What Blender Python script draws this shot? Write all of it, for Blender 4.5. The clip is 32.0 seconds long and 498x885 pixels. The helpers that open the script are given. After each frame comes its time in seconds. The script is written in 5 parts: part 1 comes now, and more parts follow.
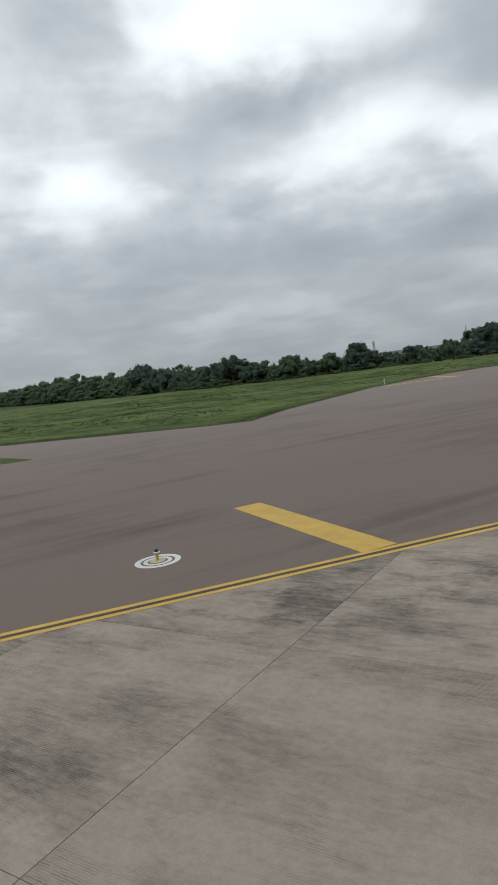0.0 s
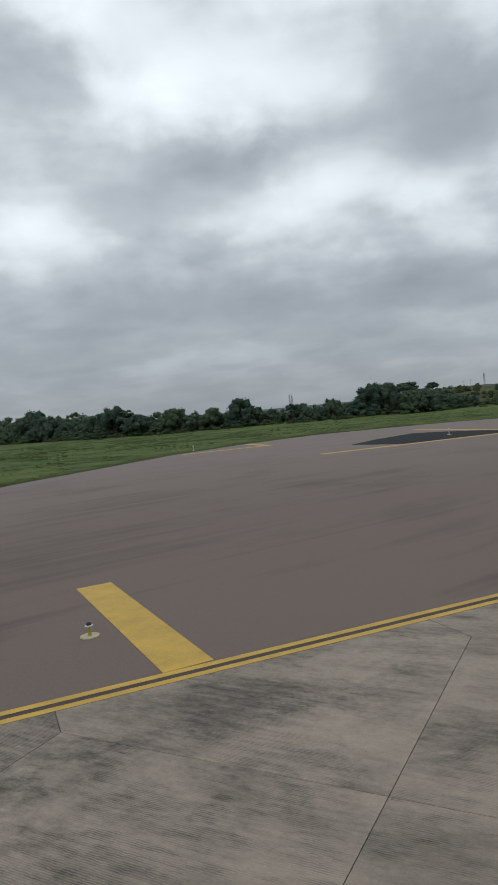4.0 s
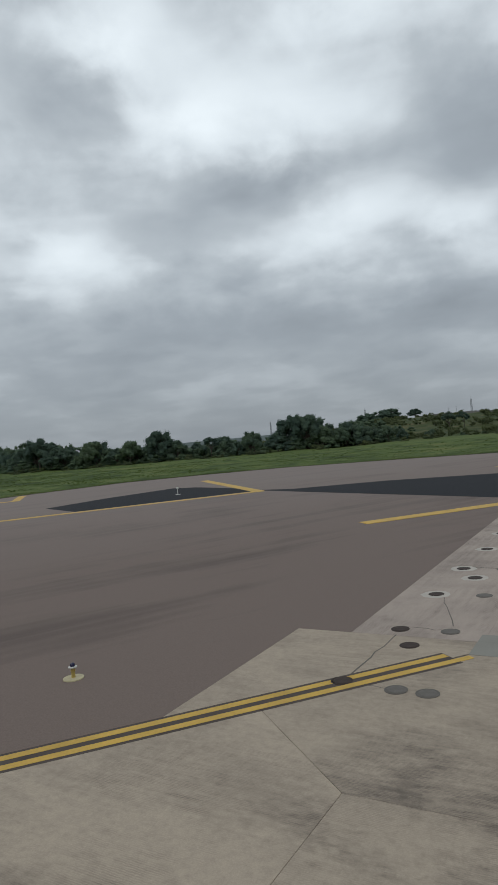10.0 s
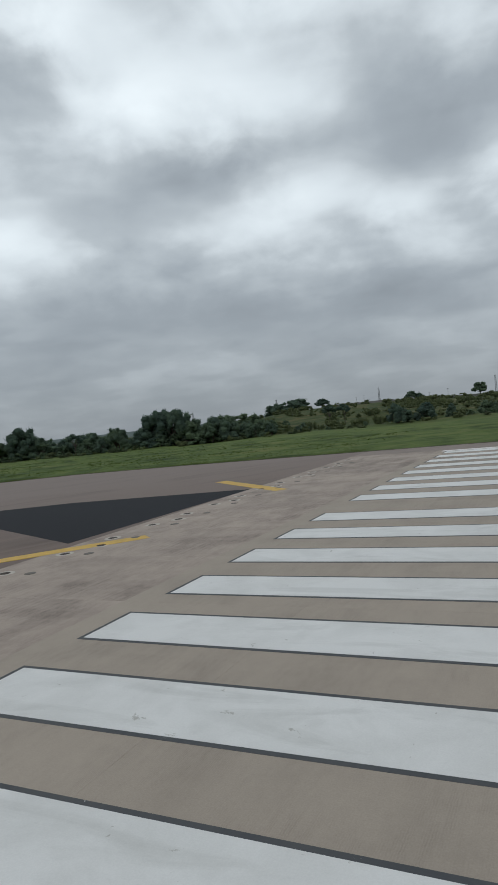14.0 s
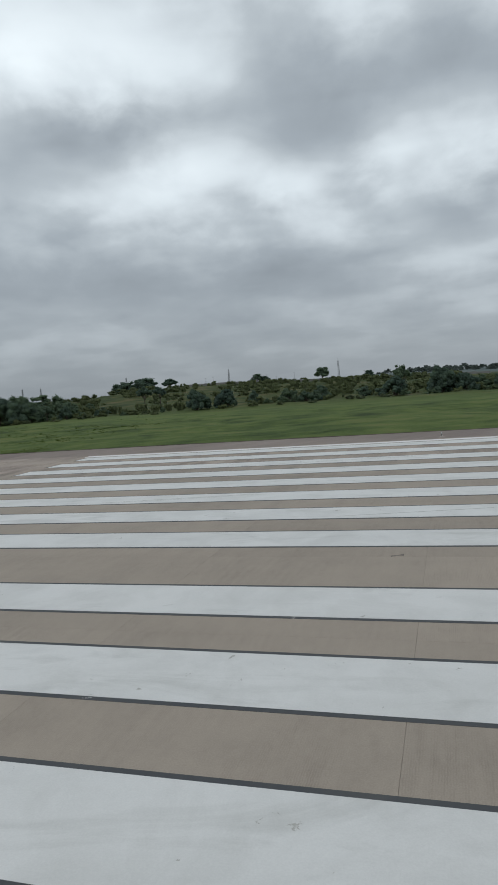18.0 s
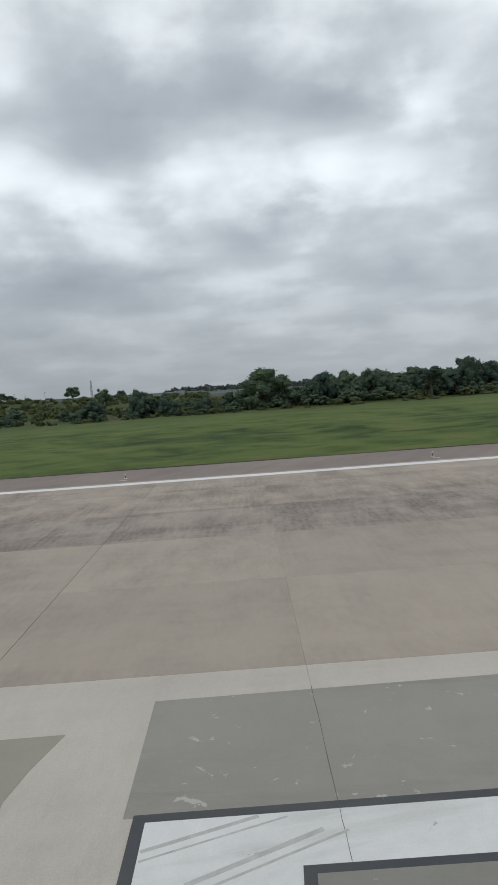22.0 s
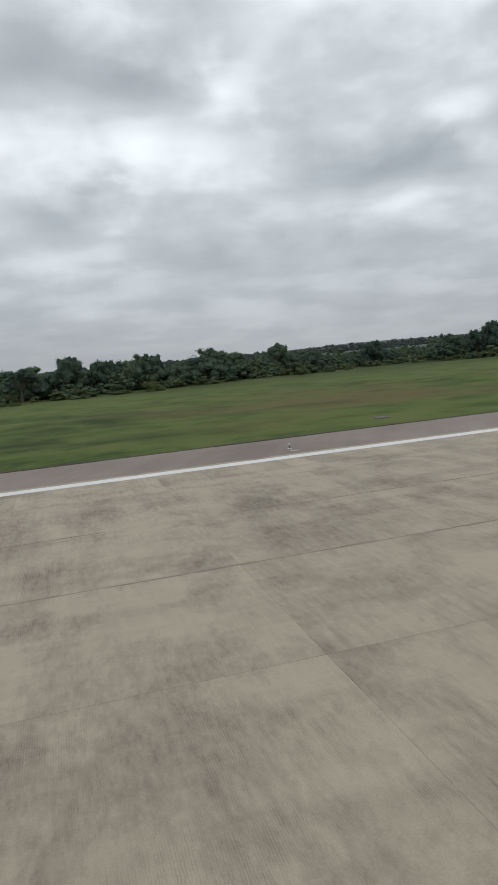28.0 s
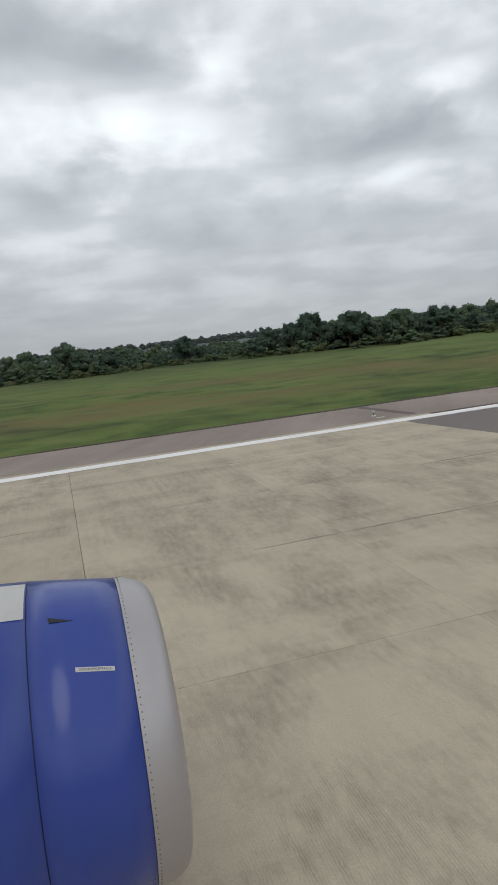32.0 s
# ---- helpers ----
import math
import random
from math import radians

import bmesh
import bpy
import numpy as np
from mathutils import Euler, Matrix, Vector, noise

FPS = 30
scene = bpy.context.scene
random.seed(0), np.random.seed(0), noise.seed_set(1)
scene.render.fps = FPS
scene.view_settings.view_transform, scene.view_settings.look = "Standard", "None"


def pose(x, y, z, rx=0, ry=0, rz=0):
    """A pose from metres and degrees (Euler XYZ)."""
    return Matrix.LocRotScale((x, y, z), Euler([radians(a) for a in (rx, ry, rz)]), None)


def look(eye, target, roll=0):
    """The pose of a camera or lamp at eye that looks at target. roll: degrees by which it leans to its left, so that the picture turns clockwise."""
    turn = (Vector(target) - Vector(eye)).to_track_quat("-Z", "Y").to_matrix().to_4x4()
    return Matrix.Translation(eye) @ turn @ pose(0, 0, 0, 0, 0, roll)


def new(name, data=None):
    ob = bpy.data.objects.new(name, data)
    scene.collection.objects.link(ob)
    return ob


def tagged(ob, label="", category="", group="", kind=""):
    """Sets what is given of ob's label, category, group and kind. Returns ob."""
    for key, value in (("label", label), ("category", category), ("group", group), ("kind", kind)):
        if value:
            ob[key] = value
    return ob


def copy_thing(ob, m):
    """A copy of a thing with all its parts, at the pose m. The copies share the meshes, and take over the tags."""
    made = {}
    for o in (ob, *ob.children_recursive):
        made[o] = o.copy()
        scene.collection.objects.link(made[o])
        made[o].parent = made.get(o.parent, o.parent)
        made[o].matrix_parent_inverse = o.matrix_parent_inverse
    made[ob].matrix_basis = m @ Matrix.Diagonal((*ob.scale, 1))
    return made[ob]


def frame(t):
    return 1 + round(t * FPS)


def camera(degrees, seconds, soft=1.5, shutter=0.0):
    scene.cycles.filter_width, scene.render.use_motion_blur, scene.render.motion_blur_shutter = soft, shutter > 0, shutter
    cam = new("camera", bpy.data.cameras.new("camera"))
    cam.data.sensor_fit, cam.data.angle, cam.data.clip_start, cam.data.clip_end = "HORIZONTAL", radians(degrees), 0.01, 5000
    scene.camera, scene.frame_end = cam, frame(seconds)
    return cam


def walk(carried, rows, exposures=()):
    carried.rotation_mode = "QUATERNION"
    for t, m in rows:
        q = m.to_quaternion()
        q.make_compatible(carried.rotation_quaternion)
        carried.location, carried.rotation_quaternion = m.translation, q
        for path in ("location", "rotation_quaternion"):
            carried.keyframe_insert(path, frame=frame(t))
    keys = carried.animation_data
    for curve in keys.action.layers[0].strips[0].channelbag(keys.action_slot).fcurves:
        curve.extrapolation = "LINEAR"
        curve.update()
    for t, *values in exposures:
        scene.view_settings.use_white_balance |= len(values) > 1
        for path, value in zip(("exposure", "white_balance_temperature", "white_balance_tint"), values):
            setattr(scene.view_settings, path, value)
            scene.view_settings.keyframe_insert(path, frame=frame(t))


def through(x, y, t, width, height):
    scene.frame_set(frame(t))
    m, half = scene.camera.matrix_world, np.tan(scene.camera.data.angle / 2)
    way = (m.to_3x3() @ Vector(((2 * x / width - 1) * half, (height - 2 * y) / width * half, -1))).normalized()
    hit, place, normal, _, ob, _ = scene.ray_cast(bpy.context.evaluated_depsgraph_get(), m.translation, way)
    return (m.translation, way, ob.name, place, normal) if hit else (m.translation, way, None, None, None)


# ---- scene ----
cam = camera(40.79, 32.0)
PATH = [
    (0.0, pose(-35.991, -88.790, 4.488, 83.78, 7.33, 32.55)),
    (0.3, pose(-35.275, -87.479, 4.482, 83.00, 6.46, 30.82)),
    (0.5, pose(-34.772, -86.603, 4.484, 82.50, 6.40, 30.20)),
    (1.0, pose(-33.412, -84.491, 4.476, 82.35, 6.77, 29.86)),
    (1.5, pose(-31.960, -82.423, 4.482, 83.08, 6.04, 28.59)),
    (2.0, pose(-30.448, -80.059, 4.482, 83.78, 5.65, 28.15)),
    (2.2, pose(-29.844, -79.118, 4.489, 83.63, 5.25, 27.72)),
    (2.5, pose(-28.922, -77.751, 4.481, 83.25, 5.76, 27.51)),
    (4.5, pose(-22.495, -68.894, 4.494, 88.14, 5.45, 28.42)),
    (5.0, pose(-20.858, -66.663, 4.487, 87.57, 6.32, 29.59)),
    (5.2, pose(-20.174, -65.731, 4.484, 86.69, 7.42, 28.37)),
    (5.5, pose(-19.120, -64.316, 4.486, 85.59, 7.31, 24.88)),
    (6.0, pose(-17.307, -62.035, 4.481, 84.64, 5.65, 21.52)),
    (6.5, pose(-15.582, -59.825, 4.482, 86.67, 5.20, 23.11)),
    (7.0, pose(-13.825, -57.586, 4.492, 87.79, 6.54, 26.84)),
    (7.5, pose(-11.983, -55.319, 4.485, 89.64, 7.76, 30.19)),
    (8.0, pose(-10.102, -53.024, 4.490, 89.96, 7.46, 31.58)),
    (8.5, pose(-8.143, -50.670, 4.482, 89.90, 6.02, 32.04)),
    (9.0, pose(-6.394, -48.552, 4.483, 91.78, 5.24, 31.10)),
    (9.5, pose(-4.651, -46.733, 4.483, 89.28, 5.00, 29.75)),
    (10.0, pose(-3.020, -44.804, 4.487, 89.52, 5.36, 30.95)),
    (10.3, pose(-2.030, -43.512, 4.487, 88.45, 5.87, 30.21)),
    (10.5, pose(-1.383, -42.682, 4.486, 88.13, 4.90, 29.87)),
    (11.0, pose(0.188, -40.784, 4.478, 89.10, 4.03, 30.28)),
    (11.5, pose(1.792, -38.928, 4.481, 87.93, 4.76, 29.34)),
    (12.0, pose(3.429, -37.032, 4.483, 88.60, 3.90, 28.40)),
    (12.2, pose(4.066, -36.305, 4.484, 89.13, 3.72, 28.51)),
    (12.5, pose(5.032, -35.221, 4.483, 89.12, 5.21, 27.95)),
    (13.0, pose(6.848, -33.285, 4.492, 89.14, 4.08, 26.70)),
    (13.5, pose(8.617, -31.354, 4.485, 88.99, 5.62, 26.69)),
    (15.5, pose(15.874, -24.044, 4.479, 84.76, 4.69, 23.29)),
    (16.0, pose(17.906, -22.216, 4.470, 84.86, 4.60, 21.19)),
    (16.5, pose(19.816, -20.485, 4.477, 85.91, 4.78, 20.72)),
    (17.0, pose(21.859, -18.846, 4.468, 86.14, 4.72, 19.30)),
    (17.5, pose(24.082, -17.238, 4.484, 85.09, 4.12, 18.13)),
    (18.0, pose(26.346, -15.759, 4.475, 85.15, 4.45, 16.57)),
    (18.5, pose(28.382, -14.351, 4.481, 85.36, 4.00, 15.23)),
    (19.0, pose(30.292, -12.930, 4.491, 86.75, 4.15, 14.36)),
    (19.5, pose(32.513, -11.513, 4.486, 86.08, 3.13, 11.41)),
    (19.6, pose(32.983, -11.220, 4.481, 86.39, 3.71, 11.29)),
    (20.0, pose(34.933, -9.991, 4.486, 85.50, 3.36, 9.41)),
    (20.5, pose(37.161, -8.372, 4.483, 86.40, 3.59, 6.41)),
    (21.0, pose(39.409, -6.903, 4.481, 85.79, 3.20, 4.79)),
    (21.4, pose(41.439, -5.966, 4.480, 85.30, 3.66, 2.81)),
    (21.5, pose(41.971, -5.742, 4.484, 84.80, 4.14, 1.84)),
    (22.0, pose(44.747, -4.668, 4.485, 85.33, 4.12, -0.64)),
    (22.5, pose(47.361, -3.586, 4.481, 84.39, 5.10, -2.35)),
    (23.0, pose(50.130, -2.653, 4.487, 84.52, 4.49, -4.40)),
    (23.5, pose(53.169, -2.208, 4.481, 85.17, 5.65, -5.62)),
    (24.0, pose(56.380, -1.757, 4.481, 85.44, 5.90, -4.89)),
    (24.5, pose(59.487, -1.036, 4.485, 85.20, 6.95, -6.65)),
    (25.0, pose(62.814, -0.279, 4.482, 85.11, 4.43, -8.95)),
    (25.5, pose(66.427, 0.602, 4.487, 84.71, 6.81, -11.33)),
    (26.0, pose(70.272, 1.215, 4.478, 84.28, 6.55, -13.06)),
    (26.5, pose(74.442, 1.618, 4.483, 80.60, 5.45, -14.95)),
    (28.5, pose(93.609, 1.796, 4.483, 85.03, 5.64, -16.33)),
    (28.7, pose(95.652, 1.742, 4.435, 85.68, 6.39, -17.07)),
    (29.0, pose(98.762, 1.609, 4.470, 84.63, 4.85, -17.18)),
    (29.5, pose(104.118, 1.634, 4.483, 83.52, 6.35, -17.06)),
    (30.0, pose(109.625, 1.792, 4.507, 83.60, 5.92, -17.13)),
    (30.5, pose(115.219, 2.037, 4.518, 82.88, 6.93, -18.12)),
    (31.0, pose(121.281, 1.859, 4.523, 82.68, 6.81, -18.57)),
    (31.5, pose(127.021, 1.861, 4.528, 82.34, 6.40, -17.33)),
    (32.0, pose(133.356, 2.466, 4.470, 80.98, 6.12, -16.52)),
]
EXPOSURES = [(0.0, 0.04, 6450, 10), (2.5, 0.02, 6400, 9.5), (5.0, -0.25, 6280, 9.5), (12.0, -0.27, 6280, 9), (17.0, -0.23, 6270, 8.5), (19.0, -0.20, 6290, 9), (23.0, 0.03, 6420, 10), (26.0, 0.06, 6460, 10), (29.0, 0.01, 6520, 10.5), (31.0, 0.01, 6520, 10.5), (32.0, 0.11, 6550, 11)]
walk(cam, PATH, EXPOSURES)

# ---- world and sun ----
def node(tree, kind, x=0, y=0, **values):
    made = tree.nodes.new(kind)
    made.location = (x, y)
    for key, value in values.items():
        made.inputs[key.replace("_", " ")].default_value = value
    return made


SUN_HIGH, SUN_TURN = radians(55), radians(200)
world = bpy.data.worlds.new("overcast")
scene.world = world
world.use_nodes = True
W = world.node_tree
W.nodes.clear()


def math_node(tree, kind, a, b=None, c=None, clamp=False):
    made = tree.nodes.new("ShaderNodeMath")
    made.operation, made.use_clamp = kind, clamp
    for socket, value in zip(made.inputs, (a, b, c)):
        if value is None:
            continue
        if isinstance(value, (int, float)):
            socket.default_value = value
        else:
            tree.links.new(value, socket)
    return made.outputs[0]


def ramp(tree, fac, stops, smooth=False):
    made = tree.nodes.new("ShaderNodeValToRGB")
    made.color_ramp.interpolation = "EASE" if smooth else "LINEAR"
    while len(made.color_ramp.elements) < len(stops):
        made.color_ramp.elements.new(0.5)
    for element, (at, colour) in zip(made.color_ramp.elements, stops):
        element.position = at
        element.color = (*colour, 1) if len(colour) == 3 else colour
    tree.links.new(fac, made.inputs[0])
    return made.outputs[0]


def grey(v):
    return (v, v, v)


def mix(tree, fac, a, b, blend="MIX"):
    made = tree.nodes.new("ShaderNodeMix")
    made.data_type, made.blend_type = "RGBA", blend
    for socket, value in ((made.inputs[0], fac), (made.inputs[6], a), (made.inputs[7], b)):
        if isinstance(value, (int, float)):
            socket.default_value = value
        elif isinstance(value, tuple):
            socket.default_value = (*value, 1)
        else:
            tree.links.new(value, socket)
    return made.outputs[2]


def tex_noise(tree, coords, scale, detail=4, rough=0.55, distort=0.0, stretch=None, shift=(0, 0, 0)):
    if stretch or any(shift):
        mapped = tree.nodes.new("ShaderNodeMapping")
        tree.links.new(coords, mapped.inputs[0])
        mapped.inputs["Scale"].default_value = stretch or (1, 1, 1)
        mapped.inputs["Location"].default_value = shift
        coords = mapped.outputs[0]
    made = node(tree, "ShaderNodeTexNoise", Scale=scale, Detail=detail, Roughness=rough, Distortion=distort)
    tree.links.new(coords, made.inputs["Vector"])
    return made.outputs[0]


# broad cloud masses: (turn from +y towards +x, height, half width, half height, tilt, lift), degrees
BRIGHT = [
    (-44, 16.5, 6, 2.6, 0, 0.13), (-38, 31.5, 5, 3.6, 20, 0.25), (-34, 25.4, 5, 3.0, 0, 0.13), (-26, 25.4, 9, 3.4, -6, 0.22), (-29, 15.3, 7.5, 1.9, 0, 0.12), (-20.3, 17.8, 4.2, 2.8, 0, 0.15), (-19, 31.9, 6.8, 2.4, 0, 0.12),
    (-11.3, 15.8, 4, 2.4, 0, 0.12), (-4.4, 17, 3.4, 2.9, 0, 0.18), (1.5, 9, 5.5, 1.5, 0, 0.11), (7.6, 15.9, 3.4, 3.1, 0, 0.19), (13.4, 16, 5.0, 2.1, 0, 0.16), (17, 21, 3, 1.6, 30, 0.10),
    (30, 11.3, 5.9, 1.3, 0, 0.11), (33.8, 17, 4.5, 2.5, 0, 0.15), (24, 18, 4, 2.0, 0, 0.06),
]
DARK = [
    (-48.1, 16.7, 3, 1.3, 0, -0.12), (-44.7, 28.0, 6.6, 4.4, 0, -0.13), (-30.5, 9.3, 20, 3.2, 0, -0.20), (-29.4, 20, 7.5, 2.7, 0, -0.23), (-12.9, 9.4, 6, 2.0, 0, -0.09), (-9, 21.8, 7, 4.6, 0, -0.19),
    (0.5, 24.5, 5, 3.2, 0, -0.11), (1.8, 13, 5, 2.2, 0, -0.18), (9.5, 21.5, 7.5, 2.4, -6, -0.19), (18.5, 18.2, 5, 1.6, 0, -0.06), (17.3, 8.1, 6.8, 1.4, 0, -0.07), (28, 13.8, 6.2, 1.8, 4, -0.24), (29.7, 8.3, 5, 1.3, 0, -0.09),
]


def build_sky():
    t = W
    coord = t.nodes.new("ShaderNodeTexCoord")
    split = t.nodes.new("ShaderNodeSeparateXYZ")
    t.links.new(coord.outputs["Generated"], split.inputs[0])
    x, y, z = split.outputs
    up = math_node(t, "ADD", math_node(t, "MAXIMUM", z, 0.0), 0.30)
    join = t.nodes.new("ShaderNodeCombineXYZ")
    t.links.new(math_node(t, "DIVIDE", x, up), join.inputs[0])
    t.links.new(math_node(t, "DIVIDE", y, up), join.inputs[1])
    deck = join.outputs[0]
    big = tex_noise(t, deck, 1.3, 3, 0.5, 0.2, shift=(3.1, 1.7, 0.4))
    mid = tex_noise(t, deck, 3.4, 3, 0.45, 0.25, shift=(7.3, 2.9, 1.1))
    fine = tex_noise(t, deck, 10.0, 3, 0.5, 0.1)
    cover = math_node(t, "ADD", math_node(t, "MULTIPLY", big, 0.26), math_node(t, "ADD", math_node(t, "MULTIPLY", mid, 0.16), math_node(t, "MULTIPLY", fine, 0.04)))
    # puffs of a few degrees that flatten towards the horizon
    turn = math_node(t, "MULTIPLY", math_node(t, "ARCTAN2", x, y), 57.2958)
    high = math_node(t, "MULTIPLY", math_node(t, "ARCSINE", z), 57.2958)
    face = t.nodes.new("ShaderNodeCombineXYZ")
    t.links.new(turn, face.inputs[0])
    t.links.new(high, face.inputs[1])
    puff = tex_noise(t, face.outputs[0], 0.125, 7, 0.52, 0.15, stretch=(1, 1.5, 1), shift=(11, 5, 0))
    # rolls and heaps of the cloud base, which crowd together towards the horizon
    sheet = t.nodes.new("ShaderNodeCombineXYZ")
    lift = math_node(t, "ADD", math_node(t, "MAXIMUM", z, 0.0), 0.17)
    t.links.new(math_node(t, "DIVIDE", x, lift), sheet.inputs[0])
    t.links.new(math_node(t, "DIVIDE", y, lift), sheet.inputs[1])
    heap = tex_noise(t, sheet.outputs[0], 2.2, 3, 0.45, 0.2, shift=(5.3, 2.1, 0.7))
    heap = ramp(t, heap, [(0.36, grey(0.0)), (0.47, grey(0.35)), (0.53, grey(0.68)), (0.64, grey(1.0))])
    bank = tex_noise(t, face.outputs[0], 0.15, 2, 0.5, 0.4, stretch=(0.5, 2.6, 1), shift=(4, 9, 0))
    cover = math_node(t, "ADD", cover, math_node(t, "ADD", math_node(t, "MULTIPLY", puff, 0.34), math_node(t, "ADD", math_node(t, "MULTIPLY", bank, 0.09), math_node(t, "MULTIPLY", heap, 0.10))))
    # deck thins and brightens at middle height; darkened overhead, unseen, to dim the ground
    cover = math_node(t, "ADD", cover, math_node(t, "SUBTRACT", ramp(t, z, [(0.20, grey(0.10)), (0.42, grey(0.145)), (0.62, grey(0.08)), (1.0, grey(0.02))]), 0.10))
    # broad masses laid over the noise
    warp = math_node(t, "MULTIPLY", math_node(t, "SUBTRACT", puff, 0.5), 6.0)
    for az, el, wide, tall, tilt, lift in BRIGHT + DARK:
        du = math_node(t, "ADD", math_node(t, "SUBTRACT", turn, az), warp)
        dv = math_node(t, "ADD", math_node(t, "SUBTRACT", high, el), math_node(t, "MULTIPLY", warp, 0.5))
        c, s = math.cos(radians(tilt)), math.sin(radians(tilt))
        pu = math_node(t, "ADD", math_node(t, "MULTIPLY", du, c / wide), math_node(t, "MULTIPLY", dv, s / wide))
        pv = math_node(t, "ADD", math_node(t, "MULTIPLY", du, -s / tall), math_node(t, "MULTIPLY", dv, c / tall))
        r2 = math_node(t, "ADD", math_node(t, "MULTIPLY", pu, pu), math_node(t, "MULTIPLY", pv, pv))
        soft = math_node(t, "ADD", 1.0, math_node(t, "MULTIPLY", r2, 0.55))
        bump = math_node(t, "DIVIDE", lift, math_node(t, "MULTIPLY", soft, math_node(t, "MULTIPLY", soft, soft)))
        cover = math_node(t, "ADD", cover, bump)
    cloud = ramp(t, cover, [(0.22, (0.35, 0.385, 0.415)), (0.38, (0.465, 0.51, 0.545)), (0.49, (0.61, 0.66, 0.69)), (0.55, (0.75, 0.805, 0.835)), (0.63, (0.90, 0.965, 0.995)), (0.80, (1.10, 1.17, 1.195))])
    low = ramp(t, z, [(0.0, grey(1)), (0.05, grey(0.8)), (0.13, grey(0.5)), (0.225, grey(0))])
    haze = ramp(t, math_node(t, "ADD", math_node(t, "DIVIDE", turn, 120.0), 0.5), [(0.34, (0.298, 0.325, 0.352)), (0.60, (0.370, 0.40, 0.43))])
    veiled = mix(t, math_node(t, "MULTIPLY", low, 0.86), cloud, haze)
    sky = t.nodes.new("ShaderNodeTexSky")
    sky.sky_type, sky.sun_disc = "NISHITA", False
    sky.sun_elevation, sky.sun_rotation = SUN_HIGH, SUN_TURN
    thin = t.nodes.new("ShaderNodeVectorMath")
    thin.operation = "SCALE"
    t.links.new(sky.outputs[0], thin.inputs[0])
    thin.inputs[3].default_value = 0.08
    shade = mix(t, 0.94, thin.outputs[0], veiled)
    back = node(t, "ShaderNodeBackground", Strength=SKY)
    t.links.new(shade, back.inputs[0])
    out = t.nodes.new("ShaderNodeOutputWorld")
    t.links.new(back.outputs[0], out.inputs[0])


SKY = 1.0
build_sky()
sun = new("sun", bpy.data.lights.new("sun", "SUN"))
sun.data.energy, sun.data.angle, sun.data.color = 0.5, radians(40), (1.0, 0.97, 0.93)
sun.matrix_world = look((0, 0, 100), (100 - 60 * math.sin(SUN_TURN) - 100, -60 * math.cos(SUN_TURN), 100 - 60 * math.tan(SUN_HIGH)))


# ---- materials ----
def material(name, rough=0.8, metal=0.0):
    made = bpy.data.materials.new(name)
    made.use_nodes = True
    t = made.node_tree
    shader = t.nodes["Principled BSDF"]
    shader.inputs["Roughness"].default_value = rough
    shader.inputs["Metallic"].default_value = metal
    coords = t.nodes.new("ShaderNodeTexCoord").outputs["Object"]
    return made, t, shader, coords


def finish(t, shader, colour, height=None, depth=0.02, rough=None):
    t.links.new(colour, shader.inputs["Base Color"])
    if height is not None:
        bump = node(t, "ShaderNodeBump", Strength=0.6, Distance=depth)
        t.links.new(height, bump.inputs["Height"])
        t.links.new(bump.outputs[0], shader.inputs["Normal"])
    if rough is not None:
        t.links.new(rough, shader.inputs["Roughness"])


def painted(name, colour, rough=0.6, metal=0.0, wear=0.12, scale=3.0):
    made, t, shader, co = material(name, rough, metal)
    n = tex_noise(t, co, scale, 6, 0.6)
    f = tex_noise(t, co, scale * 14, 3, 0.6)
    k = math_node(t, "ADD", math_node(t, "MULTIPLY", n, 0.7), math_node(t, "MULTIPLY", f, 0.3))
    dark = tuple(c * (1 - wear) for c in colour)
    light = tuple(min(1, c * (1 + wear)) for c in colour)
    finish(t, shader, ramp(t, k, [(0.3, dark), (0.7, light)]), f, 0.002)
    return made


